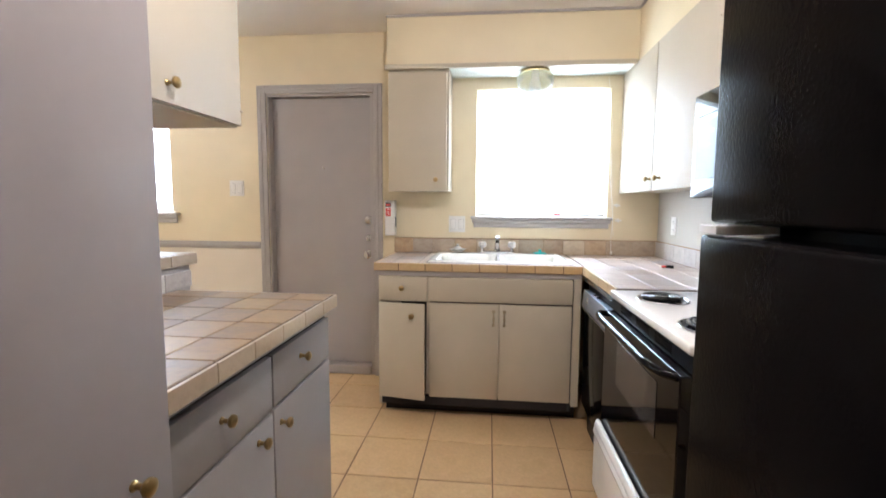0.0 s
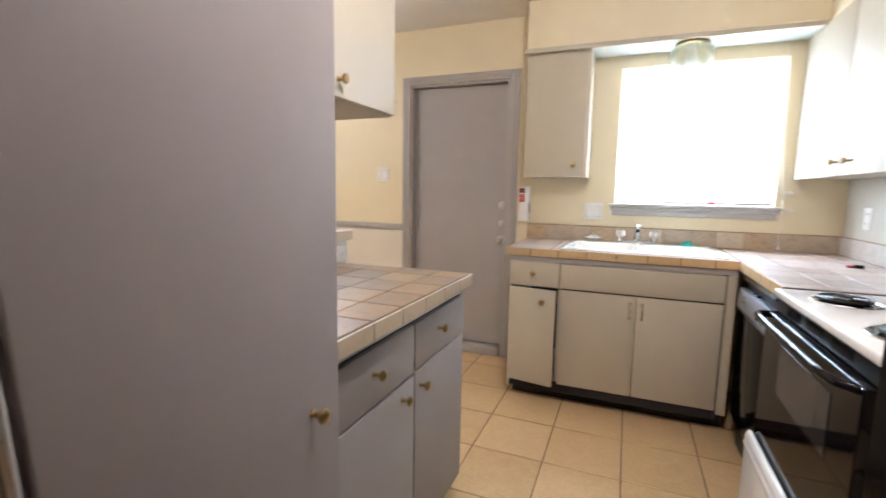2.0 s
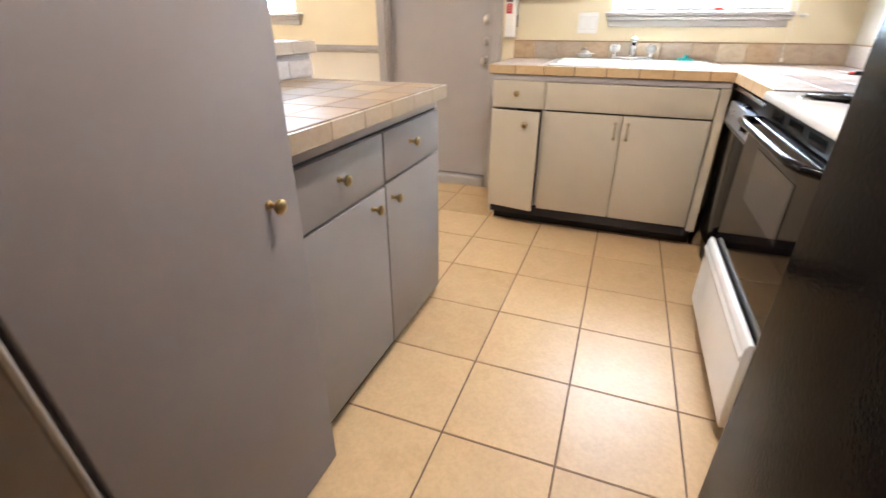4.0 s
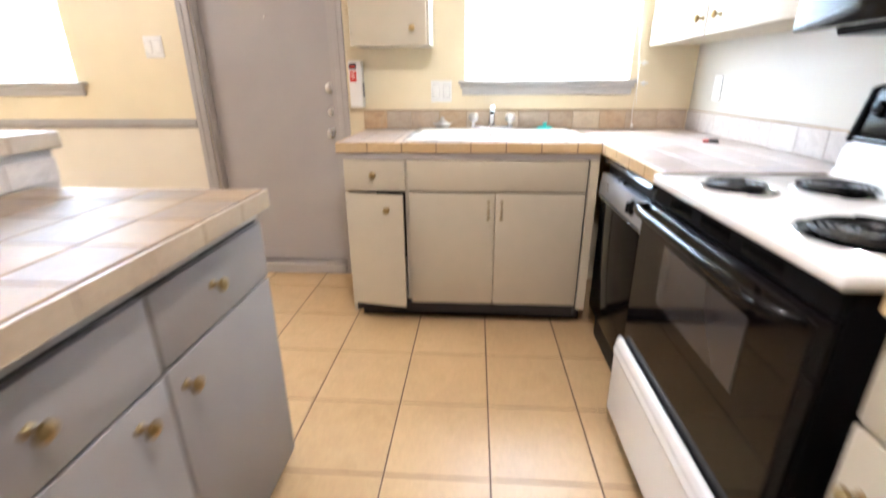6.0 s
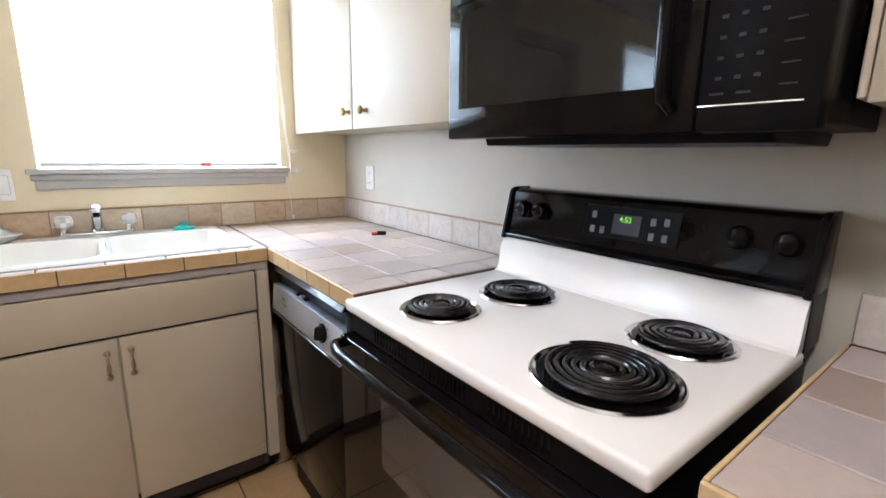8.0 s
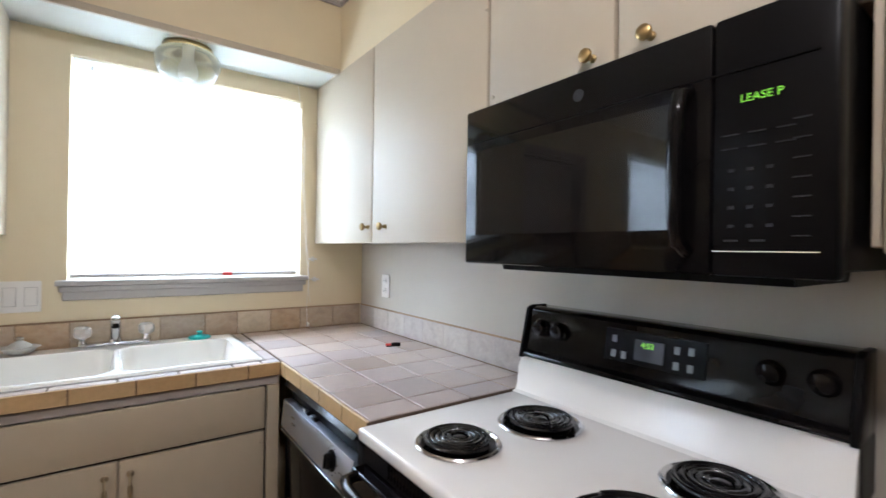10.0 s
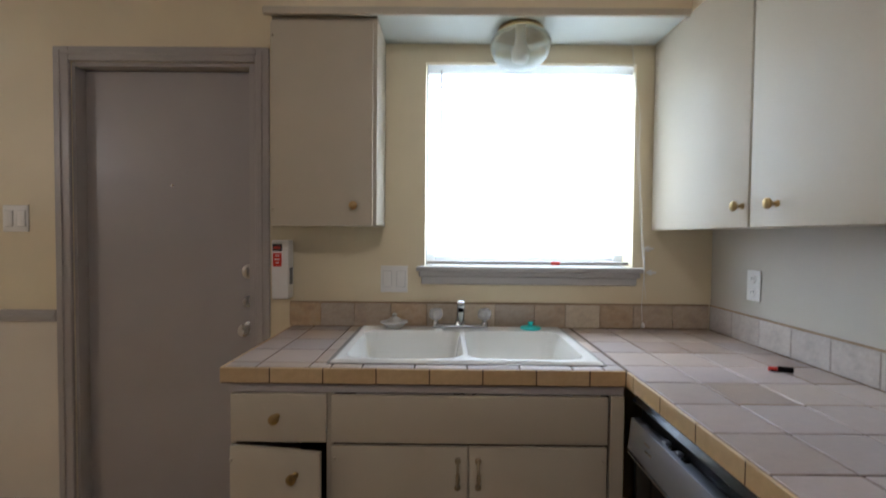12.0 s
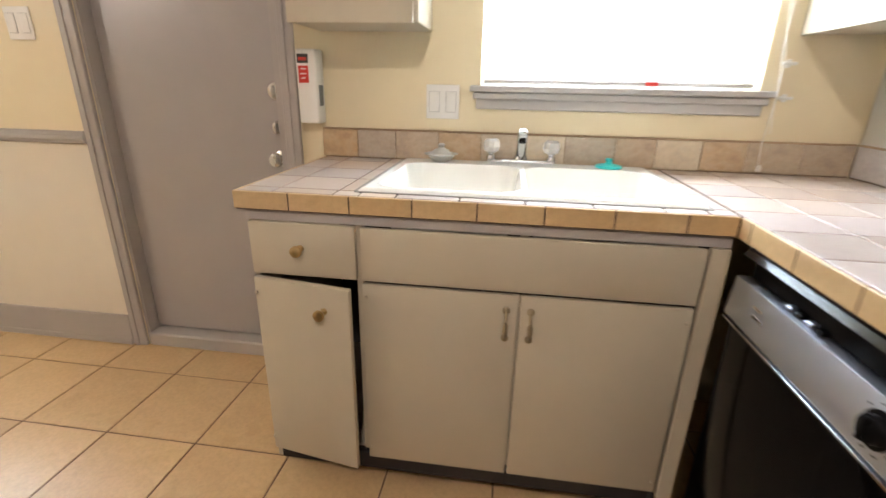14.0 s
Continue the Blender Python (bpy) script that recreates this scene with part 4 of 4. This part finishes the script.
def burner(x, y, r, turns):
    part("drip_bowl", lathe([(r + 0.019, 0.0), (r + 0.0205, 0.003), (r + 0.018, 0.006), (r + 0.014, 0.0065), (r + 0.010, 0.003), (r + 0.008, 0.0015)], (x, y, 0.9155), "z", 44), M_CHROME, stove, "chrome drip bowl ring", True)
    # Flat black disc stands in for the shaded depth of the bowl.
    part("bowl_inside", lathe([(r + 0.0095, 0.0), (r + 0.0095, 0.0012), (0.01, 0.001)], (x, y, 0.9165), "z", 32), M_BLACK, stove, "black disc painting the dark depth of the drip bowl")
    pts, n = [], int(turns * 26)
    for i in range(n + 1):
        a = 2 * math.pi * turns * i / n + 1.2
        q = 0.018 + (r - 0.016) * i / n
        pts.append((x + q * math.cos(a), y + q * math.sin(a), 0.928))
    part("coil", tube(pts, 0.0054, 8), M_COIL, stove, "black electric coil", True)
    part("coil_cap", lathe([(0.016, 0), (0.016, 0.003), (0.012, 0.005)], (x, y, 0.926), "z", 18), M_COIL, stove, "", True)


for x, y, r, n in ((0.110, -1.515, 0.070, 4.6), (0.334, -1.538, 0.078, 5.2), (0.130, -1.908, 0.096, 6.0), (0.368, -1.912, 0.076, 4.6)):
    burner(x, y, r, n)
part("vent_strip", box(-0.012, -0.0005, S0 + 0.010, S1 - 0.010, 0.835, 0.884, 0.002), M_BLACKPL, stove, "black vent strip under the cooktop")
for k in range(3):
    for i in range(11):
        y = -1.62 - 0.012 * i - 0.18 * (k - 1)
        part("vent_slot", box(-0.0135, -0.0125, y - 0.004, y, 0.845, 0.874), M_BLACKGLASS, stove)
door_o = part("oven_door", box(-0.042, -0.0005, S0 + 0.006, S1 - 0.006, 0.262, 0.832, 0.004, 2), M_BLACKGLASS, stove, "glossy black oven door")
part("oven_window", box(-0.0435, -0.0425, -1.915, -1.516, 0.592, 0.760, 0.0004), M_GLASSWIN, door_o, "greyish oven window")
pts = [(-0.040, S1 - 0.030, 0.822), (-0.072, S1 - 0.045, 0.826), (-0.086, S1 - 0.085, 0.828)]
pts += [(-0.090, y, 0.828) for y in np.linspace(S1 - 0.14, S0 + 0.14, 8)]
pts += [(-0.086, S0 + 0.085, 0.828), (-0.072, S0 + 0.045, 0.826), (-0.040, S0 + 0.030, 0.822)]
part("oven_handle", tube(pts, 0.0125, 14), M_BLACK, door_o, "curved glossy black bar handle", True)
drawer = thing("stove_drawer", (0.0, -1.7, 0.03), "white enamelled storage drawer of the stove pulled slightly out", "drawer")
bm = prism([(-0.062, 0.070), (-0.070, 0.085), (-0.070, 0.348), (-0.064, 0.366), (-0.056, 0.370), (-0.047, 0.366), (-0.0445, 0.358), (-0.0445, 0.075)], S0 + 0.010, S1 - 0.014, 0.004)
part("drawer_front", bm, M_WHITE, drawer, "", True)
part("drawer_lip", prism([(-0.075, 0.318), (-0.0705, 0.336), (-0.0705, 0.304)], S0 + 0.012, S1 - 0.016, 0.001), M_WHITE, drawer, "", True)
part("drawer_box", box(-0.045, 0.40, S0 + 0.05, S1 - 0.05, 0.10, 0.22), M_BLACKPL, drawer, "dark metal drawer box")
for y in (S0 + 0.05, S1 - 0.08):
    part("foot", box(0.03, 0.06, y, y + 0.03, 0.0, 0.0595), M_BLACKPL, stove)

# ---- microwave ----
mw = thing("microwave_oven", (0.43, -1.72, 1.29), "glossy black over-the-range microwave oven under the short cabinet", "microwave")
MX, MY0, MY1, MZ0, MZ1 = 0.25, -2.090, -1.352, 1.286, 1.671
part("body", box(MX + 0.045, RX - 0.002, MY0 + 0.004, MY1 - 0.004, MZ0 + 0.010, MZ1 - 0.002, 0.003), M_BLACKPL, mw)
part("door", box(MX, MX + 0.044, -1.940, MY1, MZ0, MZ1 - 0.003, 0.006, 2), M_BLACK, mw, "glossy black microwave door", True)
cp = part("control_panel", box(MX + 0.001, MX + 0.044, MY0, -1.942, MZ0, MZ1 - 0.003, 0.006, 2), M_BLACKPL, mw, "satin black keypad panel", True)
bm = bmesh.new()
add_box(bm, MX - 0.0016, MX - 0.0004, -1.893, -1.404, 1.356, 1.560)
for v in bm.verts:
    if v.co.x < MX - 0.001:
        v.co.x -= 0.0165 * (v.co.y + 1.893)
part("door_glass", bm, M_MWGLASS, mw, "dark door window")
part("bottom_hood", prism([(0.30, MZ0 + 0.009), (0.31, MZ0 - 0.014), (0.58, MZ0 - 0.014), (0.60, MZ0 + 0.009)], MY0 + 0.06, MY1 - 0.08, 0.002), M_BLACKPL, mw, "dark vent hood underside")
pts = [(MX - 0.001, -1.905, 1.322), (MX - 0.026, -1.905, 1.335), (MX - 0.034, -1.905, 1.37), (MX - 0.037, -1.905, 1.45), (MX - 0.034, -1.905, 1.53), (MX - 0.026, -1.905, 1.56), (MX - 0.001, -1.905, 1.572)]
part("door_handle", tube(pts, 0.0125, 14), M_BLACK, mw, "vertical glossy black bar handle", True)
part("emblem", lathe([(0.012, 0), (0.012, 0.001), (0.010, 0.0015)], (MX - 0.0002, -1.697, 1.622), "-x", 24), M_PRINT, mw, "small round grey emblem")
text("display_letters", "LEASE P", (MX - 0.0006, -2.005, 1.541), 0.0155, FACE_WEST, M_LED, mw, "green lit display letters")
part("top_groove", box(MX - 0.0006, MX + 0.0004, -2.070, MY1 - 0.03, 1.583, 1.586), M_BLACKPL, mw, "thin groove above the door window")
part("panel_line", box(MX - 0.0006, MX + 0.0004, -2.072, -1.944, 1.3215, 1.3232), M_CHROME, mw, "thin bright line under the keypad")
keys = []
for r in range(4):
    for c in range(3):
        keys.append((-1.968 - 0.024 * c, 1.440 - 0.027 * r, 0.004, 0.0045))
for z in (1.492, 1.472):
    for c in range(3):
        keys.append((-1.966 - 0.034 * c, z, 0.011, 0.0018))
for r in range(7):
    keys.append((-2.052, 1.50 - 0.026 * r, 0.010, 0.0018))
for c in range(2):
    keys.append((-1.968 - 0.034 * c, 1.338, 0.009, 0.003))
for y, z, w, h in keys:
    part("key_mark", box(MX - 0.0005, MX + 0.0005, y - w, y + w, z - h / 2, z + h / 2), M_PRINT, cp)

# ---- refrigerator ----
fr = thing("refrigerator", (0.2, -2.9, 0), "black textured top-freezer refrigerator", "refrigerator")
FY0, FY1, FX = -3.285, -2.520, -0.207
part("body", box(FX + 0.075, RX - 0.03, FY0 + 0.006, FY1 - 0.006, 0.03, 1.70, 0.004), M_FRIDGE, fr)
part("lower_door", box(FX - 0.012, FX + 0.068, FY0, FY1, 0.10, 1.214, 0.007, 3), M_FRIDGE, fr, "", True)
part("freezer_door", box(FX, FX + 0.068, FY0, FY1, 1.230, 1.70, 0.007, 3), M_FRIDGE, fr, "", True)
part("gasket", box(FX + 0.0685, FX + 0.0745, FY0 + 0.01, FY1 - 0.01, 0.11, 1.69), M_BLACKPL, fr, "black door gasket")
part("hinge_plate", box(FX - 0.014, FX + 0.066, FY1 - 0.052, FY1 - 0.003, 1.2160, 1.2280, 0.001), M_WHITE, fr, "light strip between the two doors")
part("kick_grille", box(FX + 0.05, FX + 0.074, FY0 + 0.01, FY1 - 0.01, 0.01, 0.095), M_BLACKPL, fr)


# ---- small things ----
def plate(name, x0, x1, z0, z1, rockers, label):
    sw = thing(name, ((x0 + x1) / 2, W, z0), label, "switch plate")
    part("cover", box(x0, x1, W - 0.0065, W - 0.0005, z0, z1, 0.002, 2), M_PLASTIC, sw, "", True)
    n = rockers
    for i in range(n):
        c = x0 + (x1 - x0) * (i + 0.5) / n
        part("rocker_gap", box(c - 0.0188, c + 0.0188, W - 0.0072, W - 0.0064, z0 + 0.0222, z1 - 0.0222), M_SILL, sw, "thin grey gap round the rocker")
        part("rocker", box(c - 0.017, c + 0.017, W - 0.0095, W - 0.0066, z0 + 0.024, z1 - 0.024, 0.0012, 2), M_PLASTIC, sw, "", True)
    return sw


plate("switch_plate", -0.806, -0.690, 1.066, 1.180, 2, "white double rocker switch plate above the backsplash")
plate("switch_plate", -2.428, -2.318, 1.311, 1.425, 2, "white double rocker switch plate beside the back door")
outlet = thing("wall_outlet", (RX, -0.29, 1.08), "white duplex wall outlet above the backsplash", "outlet")
part("cover", box(RX - 0.006, RX - 0.0005, -0.328, -0.257, 1.080, 1.192, 0.002, 2), M_PLASTIC, outlet, "", True)
for z in (1.112, 1.160):
    so = part("socket", lathe([(0.0165, 0), (0.0165, 0.002), (0.015, 0.003)], (RX - 0.006, -0.2925, z), "-x", 20), M_PLASTIC, outlet, "", True)
    for y in (-0.299, -0.286):
        part("slot", box(RX - 0.0096, RX - 0.0091, y - 0.0012, y + 0.0012, z - 0.004, z + 0.005), M_DARK, so)

ext = thing("wall_dispenser", (-1.216, W, 1.04), "white wall dispenser with a red and black label beside the cabinet", "dispenser")
part("case", box(-1.252, -1.180, W - 0.068, W - 0.0005, 1.040, 1.286, 0.007, 3), M_PLASTIC, ext, "", True)
part("red_label", box(-1.244, -1.208, W - 0.0690, W - 0.0681, 1.176, 1.232), M_RED, ext, "red label")
part("dark_label", box(-1.246, -1.206, W - 0.0690, W - 0.0681, 1.240, 1.270), M_DARK, ext, "dark label")
part("red_line", box(-1.241, -1.213, W - 0.0695, W - 0.0691, 1.249, 1.259), M_RED, ext, "red bar in the dark label")
for i, (w, z) in enumerate(((0.018, 1.222), (0.022, 1.206), (0.014, 1.192))):
    part("print_bar", box(-1.226 - w / 2, -1.226 + w / 2, W - 0.0695, W - 0.0691, z - 0.002, z + 0.002), M_PLASTIC, ext, "white print on the red label")
part("grey_window", box(-1.1795, -1.1785, W - 0.055, W - 0.02, 1.10, 1.17), M_GREYBAR, ext, "grey clear window")

tool = thing("small_tool", (0.45, -0.65, CT), "small red and black plastic tool lying on the counter", "tool")
part("handle", tube([(0.424, -0.632, CT + 0.007), (0.444, -0.640, CT + 0.008)], 0.0060, 10), M_RED, tool, "red handle", True)
part("pin", tube([(0.424, -0.640, CT + 0.003), (0.446, -0.652, CT + 0.004)], 0.0022, 8), M_BLACKPL, tool, "thin black pin", True)
part("head", tube([(0.445, -0.641, CT + 0.009), (0.462, -0.650, CT + 0.009), (0.478, -0.657, CT + 0.009)], 0.0085, 10), M_BLACKPL, tool, "black head", True)


def dome_light(x, y, z, label, r=0.116):
    dl = thing("ceiling_light", (x, y, z), label, "ceiling light", "dome lights")
    part("canopy", lathe([(r * 0.74, 0), (r * 0.78, 0.006), (r * 0.78, 0.014), (r * 0.70, 0.021)], (x, y, z - 0.0005), "-z", 36), M_BRASS, dl, "polished brass canopy", True)
    seg, prof = 60, [(0.80, 0.022), (0.93, 0.034), (1.0, 0.055), (0.99, 0.078), (0.90, 0.108), (0.70, 0.134), (0.42, 0.151), (0.12, 0.157)]
    bm = bmesh.new()
    rings = []
    for q, h in prof:
        rings.append([bm.verts.new((x + r * q * (1 + 0.02 * (k % 2)) * math.cos(2 * math.pi * k / seg), y + r * q * (1 + 0.02 * (k % 2)) * math.sin(2 * math.pi * k / seg), z - h)) for k in range(seg)])
    for a, b in zip(rings, rings[1:]):
        for i in range(seg):
            bm.faces.new((a[i], a[(i + 1) % seg], b[(i + 1) % seg], b[i]))
    bm.faces.new(rings[-1])
    g = part("shade", bm, M_DOME, dl, "clear ribbed glass dome", True)
    part("bulb", lathe([(0.013, 0.0), (0.014, 0.020), (0.026, 0.045), (0.026, 0.062), (0.014, 0.076)], (x, y, z - 0.031), "-z", 20), M_PLASTIC, dl, "white light bulb", True)
    return dl, g


for x, z in ((0.347, 1.160), (0.335, 1.262)):
    cl = thing("cord_cleat", (x, W, z), "small white plastic cord cleat on the wall beside the window", "cleat", "cord cleats")
    part("base", box(x - 0.008, x + 0.008, W - 0.006, W - 0.0005, z - 0.012, z + 0.012, 0.002), M_PLASTIC, cl)
    part("arm", box(x - 0.022, x + 0.022, W - 0.014, W - 0.0065, z - 0.005, z + 0.005, 0.003, 2), M_PLASTIC, cl, "", True)
caulk = structure("corner_bead", box(-1.1975, -1.1865, W - 0.010, W - 0.0005, SOF + 0.02, CEIL - 0.002, 0.002), M_TRIM, "thin grey strip beside the soffit")

dome_light(-0.243, -0.165, SOF, "ribbed glass dome light with a brass canopy under the soffit")
# Unseen holders, added above the kitchen lamp light and the dining fill.
for name, x, y, z in (("kitchen", -0.48, -2.42, CEIL), ("dining", -3.85, -2.05, CEIL)):
    lp = thing("ceiling_lamp", (x, y, z), "small brass ceiling lamp holder, unseen and assumed", "ceiling light", "ceiling lamps")
    part("canopy", lathe([(0.07, 0), (0.07, 0.01), (0.03, 0.03), (0.02, 0.05)], (x, y, z - 0.0005), "-z", 24), M_BRASS, lp, "", True)
    if name == "dining":
        part("stem", tube([(x, y, z - 0.05), (x, y, 2.07)], 0.006, 8), M_BRASS, lp, "", True)


# ---- single tiles, last ----
shared = {}


def tile_objects():
    for parent, name, x0, x1, y0, y1, z0, z1, material in TILES:
        key = (round(x1 - x0, 4), round(y1 - y0, 4), round(z1 - z0, 4), material.name)
        if key not in shared:
            dx, dy, dz = (x1 - x0) / 2, (y1 - y0) / 2, (z1 - z0) / 2
            bm = box(-dx, dx, -dy, dy, -dz, dz, min(0.0014, dx * 0.4, dy * 0.4, dz * 0.4))
            shared[key] = finish(name, bm, material, False)
        ob = new(name, shared[key])
        ob.parent = parent
        ob.location = Vector(((x0 + x1) / 2, (y0 + y1) / 2, (z0 + z1) / 2)) - (base_of(parent) if parent else Vector())


floor = structure("floor", box(LEFT, RX, BACK, W + 0.16, -0.1, -0.003), M_GROUT, "tan ceramic tile floor with dark grout")
lay(floor, -4.0, RX, -4.4, W, 0.0, 0.3405, 0.347, -0.488, -2.300, M_FLOOR, None, "floor_tile", 0.006, 0.003)
bm = bmesh.new()
for r in ((LEFT, -4.0, BACK, W), (-4.0, RX, BACK, -4.4)):
    add_box(bm, r[0], r[1], r[2], r[3], -0.0028, 0.0)
tagged(new("far_floor", finish("far_floor", bm, M_FLOOR, False)), "tan tiled floor out of view", kind="structure")
tile_objects()
